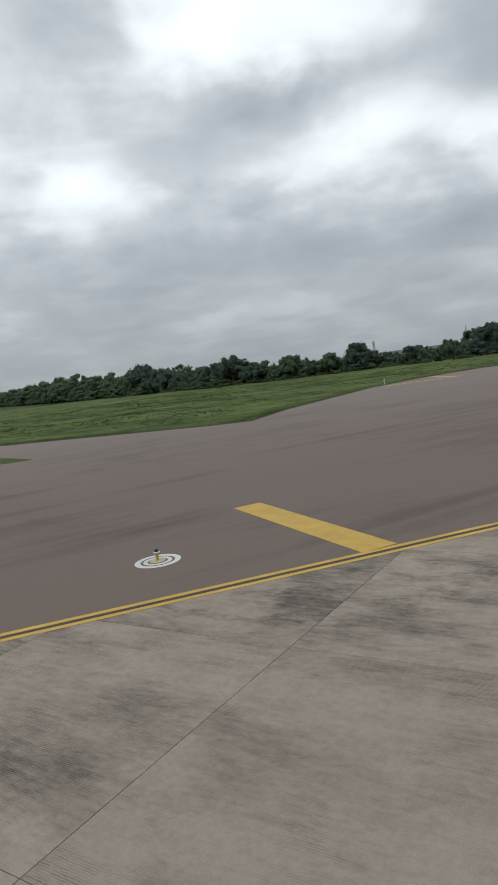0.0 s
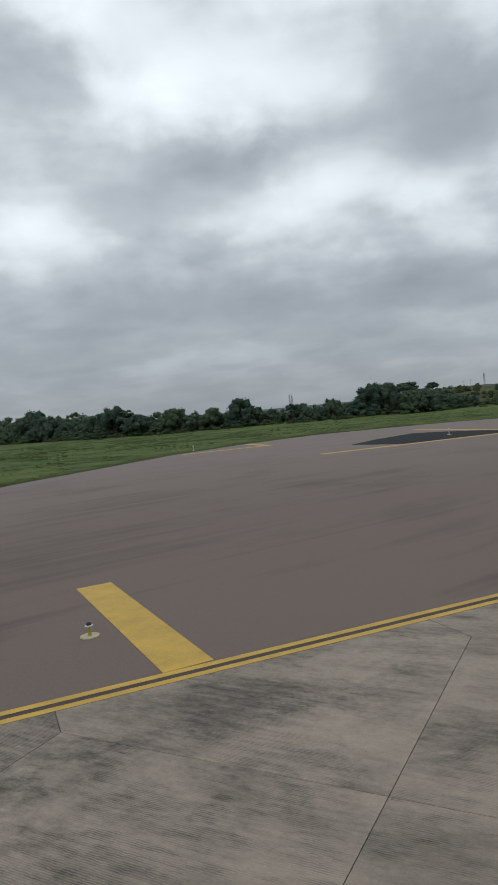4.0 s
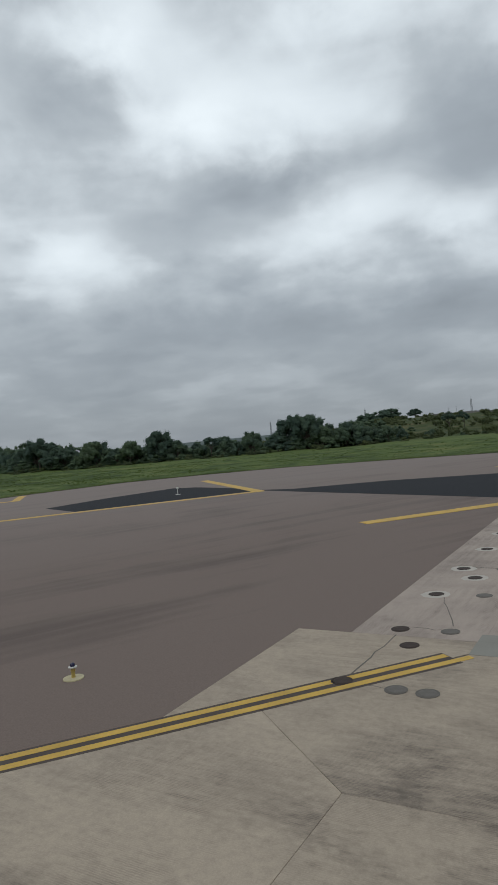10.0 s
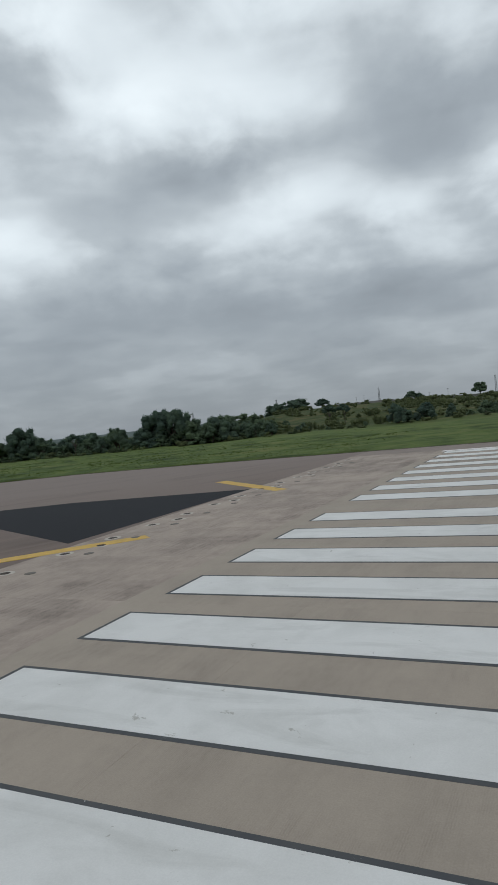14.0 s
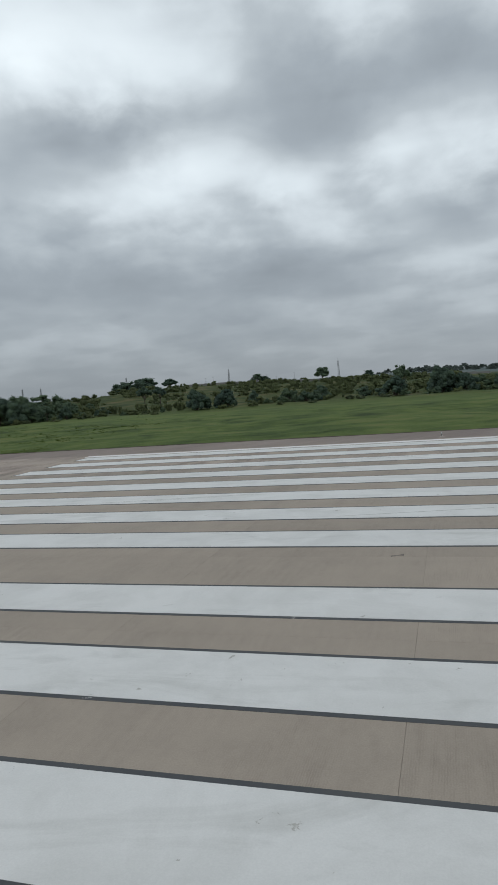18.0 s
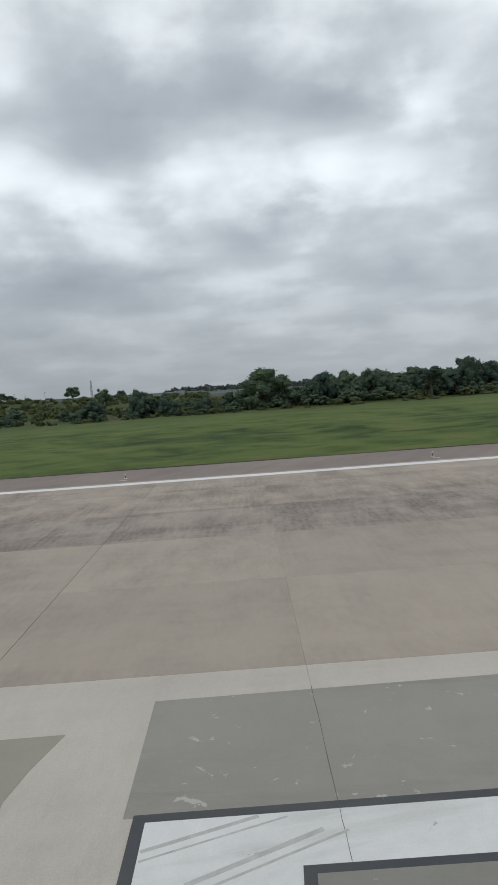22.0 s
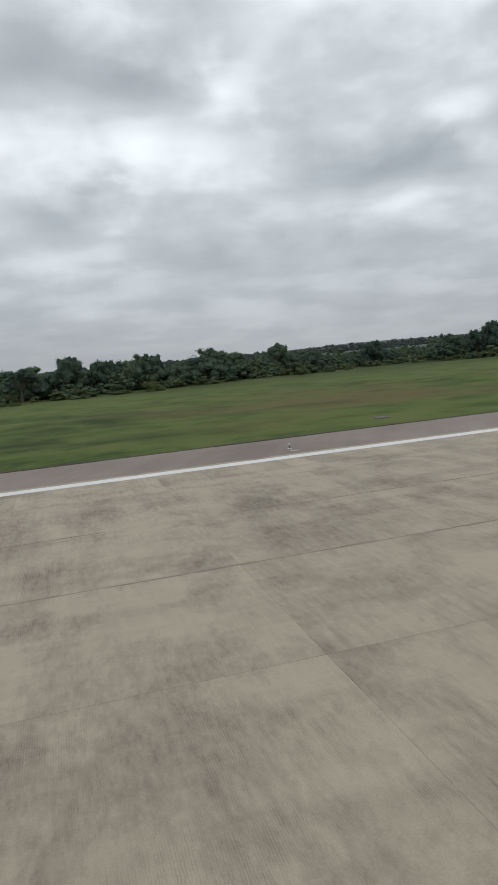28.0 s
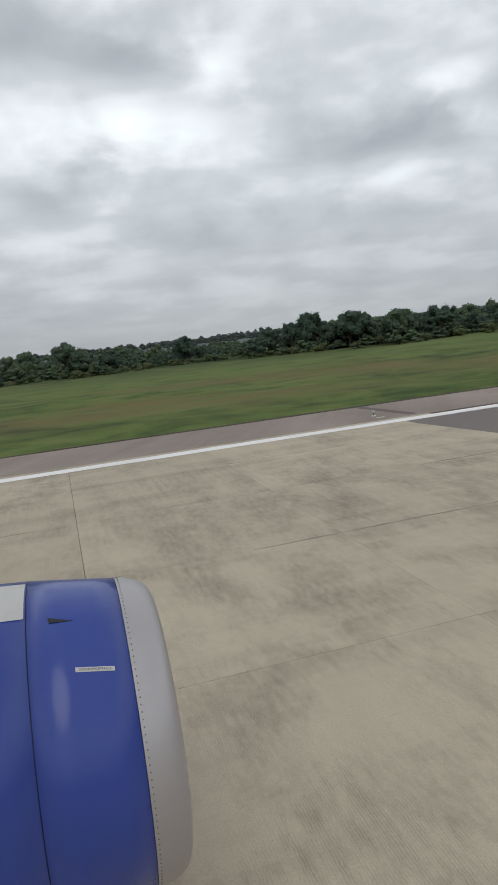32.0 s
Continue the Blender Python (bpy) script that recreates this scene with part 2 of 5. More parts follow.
def concrete(name, base, dirt, along, stains=0.5, streaks=0.5, broom=0.30, groove=10.0, rubber_mark=0.75):
    """Brushed paving concrete: tone by slab, stains, tyre streaks along x where asked, brushed grooves across."""
    made, t, shader, co = material(name, 0.88)
    info = t.nodes.new("ShaderNodeObjectInfo")
    slab = ramp(t, info.outputs["Random"], [(0.0, grey(0.95)), (1.0, grey(1.04))])
    flat = co
    own = t.nodes.new("ShaderNodeCombineXYZ")
    t.links.new(math_node(t, "MULTIPLY", info.outputs["Random"], 37.0), own.inputs[0])
    t.links.new(math_node(t, "MULTIPLY", info.outputs["Random"], 91.0), own.inputs[1])
    moved = t.nodes.new("ShaderNodeVectorMath")
    moved.operation = "ADD"
    t.links.new(co, moved.inputs[0])
    t.links.new(own.outputs[0], moved.inputs[1])
    co = moved.outputs[0]
    blot = tex_noise(t, co, 0.42, 9, 0.70, 0.25, stretch=(1.05, 0.6, 1) if along else (0.7, 1.4, 1))
    rag = tex_noise(t, co, 1.0, 6, 0.75, 0.1, stretch=(9, 2.2, 1) if along else (2.2, 9, 1))
    blot = math_node(t, "ADD", blot, math_node(t, "MULTIPLY", math_node(t, "SUBTRACT", rag, 0.5), 0.18 if along else 0.28))
    patch = tex_noise(t, flat, 0.09, 4, 0.55, 0.6, shift=(4, 9, 2))
    streak = tex_noise(t, flat, 1.0, 5, 0.6, 0.2, stretch=(0.62, 0.13, 1) if along else (0.35, 0.10, 1))
    grain = tex_noise(t, co, 38, 4, 0.75)
    dirty = math_node(t, "MULTIPLY", ramp(t, blot, [(0.45, grey(0)), (0.66, grey(1))]), stains)
    dirty = math_node(t, "ADD", dirty, math_node(t, "MULTIPLY", ramp(t, streak, [(0.48, grey(0)), (0.70, grey(1))]), streaks), clamp=True)
    dirty = math_node(t, "MULTIPLY", dirty, ramp(t, patch, [(0.35, grey(0.5)), (0.58, grey(1))]))
    if along:
        # rubber laid down beside the middle of the runway
        split = t.nodes.new("ShaderNodeSeparateXYZ")
        t.links.new(flat, split.inputs[0])
        lane = ramp(t, math_node(t, "DIVIDE", split.outputs[1], 40.0), [(0.30, grey(0)), (0.44, grey(1)), (0.55, grey(1)), (0.68, grey(0))])
        rubber = tex_noise(t, flat, 1.0, 5, 0.65, 0.3, stretch=(0.75, 0.22, 1), shift=(2, 7, 0))
        wide = tex_noise(t, flat, 0.22, 4, 0.6, 0.3, shift=(8, 3, 0))
        rub = math_node(t, "MULTIPLY", math_node(t, "MULTIPLY", lane, ramp(t, rubber, [(0.40, grey(0)), (0.62, grey(1))])), ramp(t, wide, [(0.35, grey(0.25)), (0.6, grey(0.9))]))
        dirty = math_node(t, "ADD", dirty, math_node(t, "MULTIPLY", rub, rubber_mark), clamp=True)
        # soft smears along the runway, crossed by short ones
        length = tex_noise(t, flat, 1.0, 5, 0.62, 0.25, stretch=(0.10, 0.62, 1), shift=(1, 4, 6))
        cross = tex_noise(t, flat, 1.0, 4, 0.6, 0.2, stretch=(1.1, 0.22, 1), shift=(5, 2, 3))
        smear = math_node(t, "ADD", math_node(t, "MULTIPLY", length, 0.66), math_node(t, "MULTIPLY", cross, 0.34))
        dirty = math_node(t, "ADD", dirty, math_node(t, "MULTIPLY", ramp(t, smear, [(0.47, grey(0)), (0.62, grey(1))]), stains * 0.55), clamp=True)
    else:
        spots = tex_noise(t, co, 0.9, 9, 0.74, 0.2, stretch=(0.8, 1.3, 1), shift=(2, 2, 5))
        dirty = math_node(t, "ADD", dirty, math_node(t, "MULTIPLY", math_node(t, "MULTIPLY", ramp(t, spots, [(0.49, grey(0)), (0.60, grey(1))]), ramp(t, patch, [(0.48, grey(0)), (0.6, grey(1))])), 0.6), clamp=True)
    # broomed grooves, here and there
    wave = node(t, "ShaderNodeTexWave", Scale=groove, Distortion=4.0, Detail=3.0, Detail_Scale=1.2)
    wave.wave_type, wave.bands_direction = "BANDS", "X" if along else "Y"
    t.links.new(co, wave.inputs["Vector"])
    lines = math_node(t, "MULTIPLY", wave.outputs["Fac"], ramp(t, tex_noise(t, co, 1.0, 4, 0.65, 0.15, stretch=(9.0, 0.8, 1) if along else (0.8, 9.0, 1)), [(0.38, grey(0.1)), (0.58, grey(1))]))
    brushed = math_node(t, "MULTIPLY", lines, ramp(t, tex_noise(t, co, 0.45, 6, 0.62, 0.4, shift=(1, 5, 3)), [(0.44, grey(0.04)), (0.60, grey(1))]))
    dirty = math_node(t, "ADD", dirty, math_node(t, "MULTIPLY", brushed, broom), clamp=True)
    if along:
        # coarse rakes across the runway, in ragged patches
        rake = node(t, "ShaderNodeTexWave", Scale=1.25, Distortion=0.9, Detail=4.0, Detail_Scale=3.0)
        rake.wave_type, rake.bands_direction = "BANDS", "X"
        t.links.new(flat, rake.inputs["Vector"])
        where = ramp(t, tex_noise(t, co, 0.5, 4, 0.6, 0.2, stretch=(1.0, 0.55, 1), shift=(6, 1, 2)), [(0.50, grey(0)), (0.62, grey(1))])
        dirty = math_node(t, "ADD", dirty, math_node(t, "MULTIPLY", math_node(t, "MULTIPLY", rake.outputs["Fac"], where), broom * 0.32), clamp=True)
    dirty = math_node(t, "MULTIPLY", dirty, ramp(t, tex_noise(t, flat, 2.6, 6, 0.7, 0.1, stretch=(3, 1, 1) if along else (1, 3, 1)), [(0.36, grey(0.58)), (0.62, grey(1))]))
    colour = mix(t, dirty, base, dirt)
    colour = mix(t, 1.0, colour, slab, "MULTIPLY")
    grit = tex_noise(t, flat, 7.5, 5, 0.72, 0.2)
    colour = mix(t, 0.4, colour, ramp(t, grain, [(0.3, grey(0.72)), (0.7, grey(1.22))]), "MULTIPLY")
    colour = mix(t, 0.12 if along else 0.55, colour, ramp(t, grit, [(0.34, grey(0.80)), (0.50, grey(1.0)), (0.68, grey(1.14))]), "MULTIPLY")
    finish(t, shader, colour, math_node(t, "ADD", math_node(t, "MULTIPLY", grain, 0.3), math_node(t, "MULTIPLY", brushed, -0.7)), 0.005)
    return made


def asphalt(name, base, light, streaked, margin=False):
    made, t, shader, co = material(name, 0.85)
    broad = tex_noise(t, co, 0.10, 5, 0.6, 0.5)
    turned = t.nodes.new("ShaderNodeMapping")
    turned.inputs["Rotation"].default_value = (0, 0, radians(-61))
    t.links.new(co, turned.inputs[0])
    scuff = tex_noise(t, turned.outputs[0], 1.0, 5, 0.62, 0.5, stretch=(0.035, 0.42, 1))
    thin = tex_noise(t, turned.outputs[0], 1.0, 4, 0.6, 0.7, stretch=(0.05, 1.5, 1), shift=(3, 3, 0))
    mask = math_node(t, "ADD", math_node(t, "MULTIPLY", scuff, 0.7), math_node(t, "MULTIPLY", thin, 0.3))
    grain = tex_noise(t, co, 30, 3, 0.7)
    k = math_node(t, "ADD", math_node(t, "MULTIPLY", broad, 0.55), math_node(t, "MULTIPLY", mask, streaked))
    colour = ramp(t, k, [(0.43, base), (0.70, light)])
    colour = mix(t, 0.5, colour, ramp(t, grain, [(0.3, grey(0.7)), (0.7, grey(1.25))]), "MULTIPLY")
    if margin:
        # little driven margin far from the taxiway line: paler, partly as painted grazing sheen
        far = t.nodes.new("ShaderNodeVectorMath")
        far.operation = "DOT_PRODUCT"
        t.links.new(co, far.inputs[0])
        far.inputs[1].default_value = (-0.769 / 60, 0.639 / 60, 0)
        reach = math_node(t, "ADD", far.outputs["Value"], math_node(t, "MULTIPLY", math_node(t, "SUBTRACT", broad, 0.5), 0.35))
        colour = mix(t, ramp(t, reach, [(0.0, grey(0)), (0.62, grey(0.55))]), colour, (0.265, 0.215, 0.19))
    finish(t, shader, colour, grain, 0.006)
    return made


M_SLAB = concrete("paving concrete", (0.375, 0.308, 0.243), (0.088, 0.073, 0.059), False, 0.9, 0.28, 0.58)
M_RUNWAY = concrete("runway concrete", (0.462, 0.384, 0.312), (0.205, 0.163, 0.132), True, 0.6, 0.32, 0.55)
M_STAINED = concrete("rubber-stained runway concrete", (0.430, 0.362, 0.300), (0.190, 0.155, 0.132), True, 0.9, 0.50, 0.75, 10.0, 0.6)
M_END = concrete("worn concrete of the runway end", (0.438, 0.358, 0.298), (0.195, 0.155, 0.130), True, 0.6, 0.05, 0.7)
M_CLEAN = concrete("clean runway concrete", (0.478, 0.409, 0.309), (0.204, 0.172, 0.129), True, 0.66, 0.15, 0.32, 10.0, 0.3)
M_FAR_RUNWAY = concrete("blotched runway concrete", (0.475, 0.406, 0.308), (0.202, 0.170, 0.128), True, 0.72, 0.17, 0.42, 10.0, 0.5)
M_PALE_SLAB = concrete("pale paving concrete", (0.433, 0.353, 0.267), (0.160, 0.128, 0.100), False, 0.72, 0.10, 0.50)
M_SMOOTH = concrete("smooth runway concrete", (0.440, 0.370, 0.303), (0.26, 0.216, 0.176), True, 0.5, 0.25, 0.22)
M_THRESHOLD = concrete("worn runway concrete", (0.398, 0.334, 0.271), (0.225, 0.188, 0.153), True, 0.3, 0.25)
M_LIGHT_SLAB = concrete("new paving concrete", (0.590, 0.532, 0.462), (0.39, 0.340, 0.285), True, 0.4, 0.25, 0.08)
M_BED = painted("joint filler", (0.17, 0.148, 0.125), 0.95)
M_ASPHALT = asphalt("aged brown asphalt", (0.082, 0.058, 0.047), (0.186, 0.137, 0.112), 0.85, True)
M_SHOULDER = asphalt("shoulder asphalt", (0.218, 0.172, 0.147), (0.322, 0.263, 0.226), 0.5)
M_BLACK = asphalt("fresh asphalt", (0.012, 0.0125, 0.016), (0.022, 0.023, 0.028), 0.2)
M_BLACK.node_tree.nodes["Principled BSDF"].inputs["Specular IOR Level"].default_value = 0.25
M_GREYTAR = asphalt("grey asphalt", (0.165, 0.137, 0.128), (0.225, 0.190, 0.178), 0.3)
M_SEALED = asphalt("worn sealing tar", (0.115, 0.092, 0.082), (0.165, 0.135, 0.12), 0.3)
M_YELLOW = painted("yellow road paint", (0.60, 0.372, 0.055), 0.6, 0, 0.25, 1.2)
M_BROWNLINE = painted("dark brown paint", (0.075, 0.056, 0.045), 0.8, 0, 0.3, 2.0)


def worn_paint(name, colour, smudge, chips, chip_at, rough=0.6):
    """Road paint with broad smudges, tyre smears and flaked spots that bare another colour."""
    made, t, shader, co = material(name, rough)
    cloudy = tex_noise(t, co, 0.55, 6, 0.65, 0.5)
    smear = tex_noise(t, co, 1.0, 5, 0.6, 1.2, stretch=(0.22, 0.9, 1), shift=(3, 8, 1))
    fleck = tex_noise(t, co, 2.6, 7, 0.70, 0.6, shift=(6, 2, 4))
    grain = tex_noise(t, co, 40, 3, 0.7)
    dirt = math_node(t, "ADD", ramp(t, cloudy, [(0.42, grey(0)), (0.68, grey(0.55))]), ramp(t, smear, [(0.55, grey(0)), (0.68, grey(0.5))]), clamp=True)
    shade = mix(t, dirt, colour, smudge)
    shade = mix(t, ramp(t, fleck, [(chip_at, grey(0)), (chip_at + 0.012, grey(0.85))]), shade, chips)
    shade = mix(t, 0.3, shade, ramp(t, grain, [(0.3, grey(0.85)), (0.7, grey(1.1))]), "MULTIPLY")
    finish(t, shader, shade, grain, 0.002)
    return made


M_DARKLINE = worn_paint("dark border paint", (0.058, 0.061, 0.066), (0.095, 0.094, 0.092), (0.55, 0.54, 0.52), 0.685, 0.7)
M_WHITE = worn_paint("white road paint", (0.765, 0.752, 0.725), (0.58, 0.57, 0.54), (0.42, 0.40, 0.36), 0.664)
M_EDGE = worn_paint("edge line paint", (0.83, 0.80, 0.785), (0.70, 0.67, 0.65), (0.5, 0.48, 0.45), 0.71)
M_FIELD = worn_paint("flaking grey cover paint", (0.325, 0.300, 0.262), (0.25, 0.230, 0.20), (0.50, 0.48, 0.43), 0.628, 0.75)
M_COVER = worn_paint("grey cover paint", (0.270, 0.255, 0.217), (0.190, 0.178, 0.150), (0.58, 0.57, 0.53), 0.675, 0.75)


def grass_material():
    made, t, shader, co = material("airfield grass", 0.9)
    shader.inputs["Specular IOR Level"].default_value = 0.15
    a = tex_noise(t, co, 0.06, 5, 0.6, 0.5)
    b = tex_noise(t, co, 0.24, 5, 0.62, 0.4, stretch=(0.8, 1, 1))
    c = tex_noise(t, co, 9, 4, 0.7)
    k = math_node(t, "ADD", math_node(t, "MULTIPLY", a, 0.35), math_node(t, "ADD", math_node(t, "MULTIPLY", b, 0.50), math_node(t, "MULTIPLY", c, 0.15)))
    colour = ramp(t, k, [(0.40, (0.034, 0.055, 0.016)), (0.46, (0.064, 0.098, 0.024)), (0.53, (0.107, 0.146, 0.037)), (0.60, (0.142, 0.158, 0.050))])
    split = t.nodes.new("ShaderNodeSeparateXYZ")
    t.links.new(co, split.inputs[0])
    wild = ramp(t, math_node(t, "DIVIDE", math_node(t, "ADD", split.outputs[1], math_node(t, "MULTIPLY", b, 50.0)), 240.0), [(0.52, grey(0)), (0.66, grey(1))])
    dry = ramp(t, tex_noise(t, co, 0.11, 5, 0.65, 0.6, shift=(5, 1, 0)), [(0.38, (0.034, 0.052, 0.016)), (0.52, (0.062, 0.080, 0.024)), (0.68, (0.135, 0.115, 0.052))])
    # mown strip beside the shoulder, a drier belt in the middle, fresh growth towards the trees
    belt = ramp(t, math_node(t, "DIVIDE", math_node(t, "ADD", split.outputs[1], math_node(t, "MULTIPLY", a, 24.0)), 140.0), [(0.36, grey(0)), (0.43, grey(1)), (0.58, grey(1)), (0.74, grey(0.12))])
    tan = math_node(t, "MULTIPLY", ramp(t, math_node(t, "DIVIDE", split.outputs[0], 200.0), [(0.40, grey(0.0)), (0.55, grey(1))]), ramp(t, tex_noise(t, co, 0.05, 5, 0.62, 0.4, stretch=(0.9, 1.7, 1), shift=(9, 4, 0)), [(0.40, grey(0)), (0.58, grey(0.9))]))
    colour = mix(t, math_node(t, "MULTIPLY", tan, belt), colour, (0.146, 0.122, 0.048))
    fresh = ramp(t, math_node(t, "DIVIDE", math_node(t, "ADD", split.outputs[1], math_node(t, "MULTIPLY", b, 20.0)), 140.0), [(0.60, grey(0)), (0.78, grey(0.6))])
    colour = mix(t, fresh, colour, (0.118, 0.158, 0.047))
    colour = mix(t, wild, colour, dry)
    # far hills: woodland green with the blue-grey of haze mixed into the colour
    hazed_woods = ramp(t, math_node(t, "DIVIDE", math_node(t, "ADD", split.outputs[1], math_node(t, "MULTIPLY", a, 150.0)), 1000.0), [(0.42, grey(0)), (0.62, grey(1))])
    colour = mix(t, hazed_woods, colour, ramp(t, tex_noise(t, co, 0.012, 6, 0.7), [(0.35, (0.085, 0.112, 0.108)), (0.65, (0.125, 0.150, 0.138))]))
    finish(t, shader, colour, c, 0.08)
    return made


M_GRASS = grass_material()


def leaf_material(name, dark, light, through=0.4):
    """Matt leaves that let some light through, in lighter and darker masses."""
    made, t, shader, co = material(name, 0.75)
    geo = t.nodes.new("ShaderNodeNewGeometry")
    info = t.nodes.new("ShaderNodeObjectInfo")
    mass = tex_noise(t, geo.outputs["Position"], 0.45, 3, 0.55)
    k = math_node(t, "ADD", math_node(t, "MULTIPLY", geo.outputs["Random Per Island"], 0.45), math_node(t, "MULTIPLY", ramp(t, mass, [(0.35, grey(0)), (0.65, grey(1))]), 0.55))
    colour = ramp(t, k, [(0.0, dark), (1.0, light)])
    shader.inputs["Specular IOR Level"].default_value = 0.10
    tone = ramp(t, info.outputs["Random"], [(0.0, (0.78, 0.82, 0.88)), (0.5, grey(1.0)), (1.0, (1.20, 1.16, 0.95))])
    colour = mix(t, 1.0, colour, tone, "MULTIPLY")
    finish(t, shader, colour)
    glow = t.nodes.new("ShaderNodeBsdfTranslucent")
    t.links.new(colour, glow.inputs["Color"])
    both = t.nodes.new("ShaderNodeMixShader")
    both.inputs[0].default_value = through
    t.links.new(shader.outputs[0], both.inputs[1])
    t.links.new(glow.outputs[0], both.inputs[2])
    t.links.new(both.outputs[0], t.nodes["Material Output"].inputs["Surface"])
    return made


M_LEAF = leaf_material("tree leaves", (0.084, 0.122, 0.098), (0.136, 0.190, 0.124))
M_SHRUB = leaf_material("shrub leaves", (0.084, 0.108, 0.060), (0.150, 0.174, 0.086))
M_BLADE = leaf_material("grass blades", (0.072, 0.108, 0.028), (0.140, 0.172, 0.046))
# paler, bluer leaves for the far woods: distance haze put into their colour
M_HAZED_LEAF = leaf_material("hazed far leaves", (0.110, 0.138, 0.122), (0.150, 0.178, 0.155))
M_BARK = painted("bark", (0.085, 0.07, 0.055), 0.9, 0, 0.35, 4)
M_STEEL = painted("galvanised steel", (0.30, 0.31, 0.32), 0.5, 0.6)


# ---- building tools ----
def link_mesh(name, bm, mat, parent=None):
    mesh = bpy.data.meshes.new(name)
    bm.to_mesh(mesh)
    bm.free()
    mesh.materials.append(mat)
    ob = new(name, mesh)
    ob.parent = parent
    return ob


def part(name, bm, mat, parent, label=""):
    ob = link_mesh(name, bm, mat, parent)
    return tagged(ob, label) if label else ob


def empty(name, place=(0, 0, 0)):
    ob = new(name)
    ob.matrix_world = Matrix.Translation(place)
    return ob


def prism(points, low, high, chamfer=0.0, bm=None):
    """An upright solid over a ground outline, counter-clockwise."""
    bm = bm or bmesh.new()
    area = sum(a[0] * b[1] - b[0] * a[1] for a, b in zip(points, points[1:] + points[:1]))
    if area < 0:
        points = points[::-1]
    under = [bm.verts.new((x, y, low)) for x, y in points]
    rings = [under]
    if chamfer:
        n = len(points)
        cx, cy = sum(p[0] for p in points) / n, sum(p[1] for p in points) / n
        rings.append([bm.verts.new((x, y, high - chamfer)) for x, y in points])
        rings.append([bm.verts.new((x + (cx - x) / max(math.hypot(cx - x, cy - y), 0.1) * chamfer * 1.4, y + (cy - y) / max(math.hypot(cx - x, cy - y), 0.1) * chamfer * 1.4, high)) for x, y in points])
    else:
        rings.append([bm.verts.new((x, y, high)) for x, y in points])
    for a, b in zip(rings, rings[1:]):
        for i in range(len(points)):
            j = (i + 1) % len(points)
            bm.faces.new((a[i], a[j], b[j], b[i]))
    bm.faces.new(rings[-1])
    return bm


def clip(points, inside):
    """Cut an outline by a half plane; inside gives the signed distance."""
    out = []
    for a, b in zip(points, points[1:] + points[:1]):
        da, db = inside(*a), inside(*b)
        if da >= 0:
            out.append(a)
        if da * db < 0:
            k = da / (da - db)
            out.append((a[0] + k * (b[0] - a[0]), a[1] + k * (b[1] - a[1])))
    return out


def lathe(bm, profile, sides, centre=(0, 0, 0), axis="z"):
    rings = []
    for h, r in profile:
        ring = []
        for i in range(sides):
            a = 2 * math.pi * i / sides
            p = (r * math.cos(a), r * math.sin(a), h) if axis == "z" else (h, r * math.cos(a), r * math.sin(a))
            ring.append(bm.verts.new((p[0] + centre[0], p[1] + centre[1], p[2] + centre[2])))
        rings.append(ring)
    for a, b in zip(rings, rings[1:]):
        for i in range(sides):
            j = (i + 1) % sides
            bm.faces.new((a[i], a[j], b[j], b[i]) if axis == "z" else (a[j], a[i], b[i], b[j]))
    if axis == "z":
        bm.faces.new(rings[-1])
    return bm


# ---- plan ----
# x along the runway from the start of its stripes, y across it from its middle
TAXI_AT, TAXI_TURN = (-20.0, -48.48), radians(50.27)
TU = (math.cos(TAXI_TURN), math.sin(TAXI_TURN))
TN = (-TU[1], TU[0])


def taxi(s, n):
    """A place s along and n beyond the middle of the double yellow line."""
    return (TAXI_AT[0] + s * TU[0] + n * TN[0], TAXI_AT[1] + s * TU[1] + n * TN[1])


def off_taxi(x, y):
    return (x - TAXI_AT[0]) * TN[0] + (y - TAXI_AT[1]) * TN[1]


def along_taxi(x, y):
    return (x - TAXI_AT[0]) * TU[0] + (y - TAXI_AT[1]) * TU[1]


EDGE = 36.25          # where the shoulder meets the grass
GRASS_LINE = [(-9, EDGE), (-30, 35.6), (-45, 33.6), (-55, 28.5), (-63, 22.5), (-68.5, 10), (-71, -4), (-69.87, -29.36), (-67.92, -39.31), (-71.66, -40.99), (-85.66, -43.59), (-150, -56)]


def smooth(a, b, v):
    k = min(1, max(0, (v - a) / (b - a)))
    return k * k * (3 - 2 * k)


def paved(x, y):
    """How far a place lies outside the pavement, roughly, in metres; negative on it."""
    if x > -9:
        return y - EDGE
    if off_taxi(x, y) < 0 and y < -31:
        return -5
    best = 1e9
    inside = False
    ring = GRASS_LINE + [(-150, -300), (0, -300)]
    for (ax, ay), (bx, by) in zip(ring, ring[1:] + ring[:1]):
        if (ay > y) != (by > y) and x < (bx - ax) * (y - ay) / (by - ay) + ax:
            inside = not inside
    for (ax, ay), (bx, by) in zip(GRASS_LINE, GRASS_LINE[1:]):
        k = min(1, max(0, ((x - ax) * (bx - ax) + (y - ay) * (by - ay)) / ((bx - ax) ** 2 + (by - ay) ** 2)))
        best = min(best, math.hypot(x - ax - k * (bx - ax), y - ay - k * (by - ay)))
    return -best if inside else best


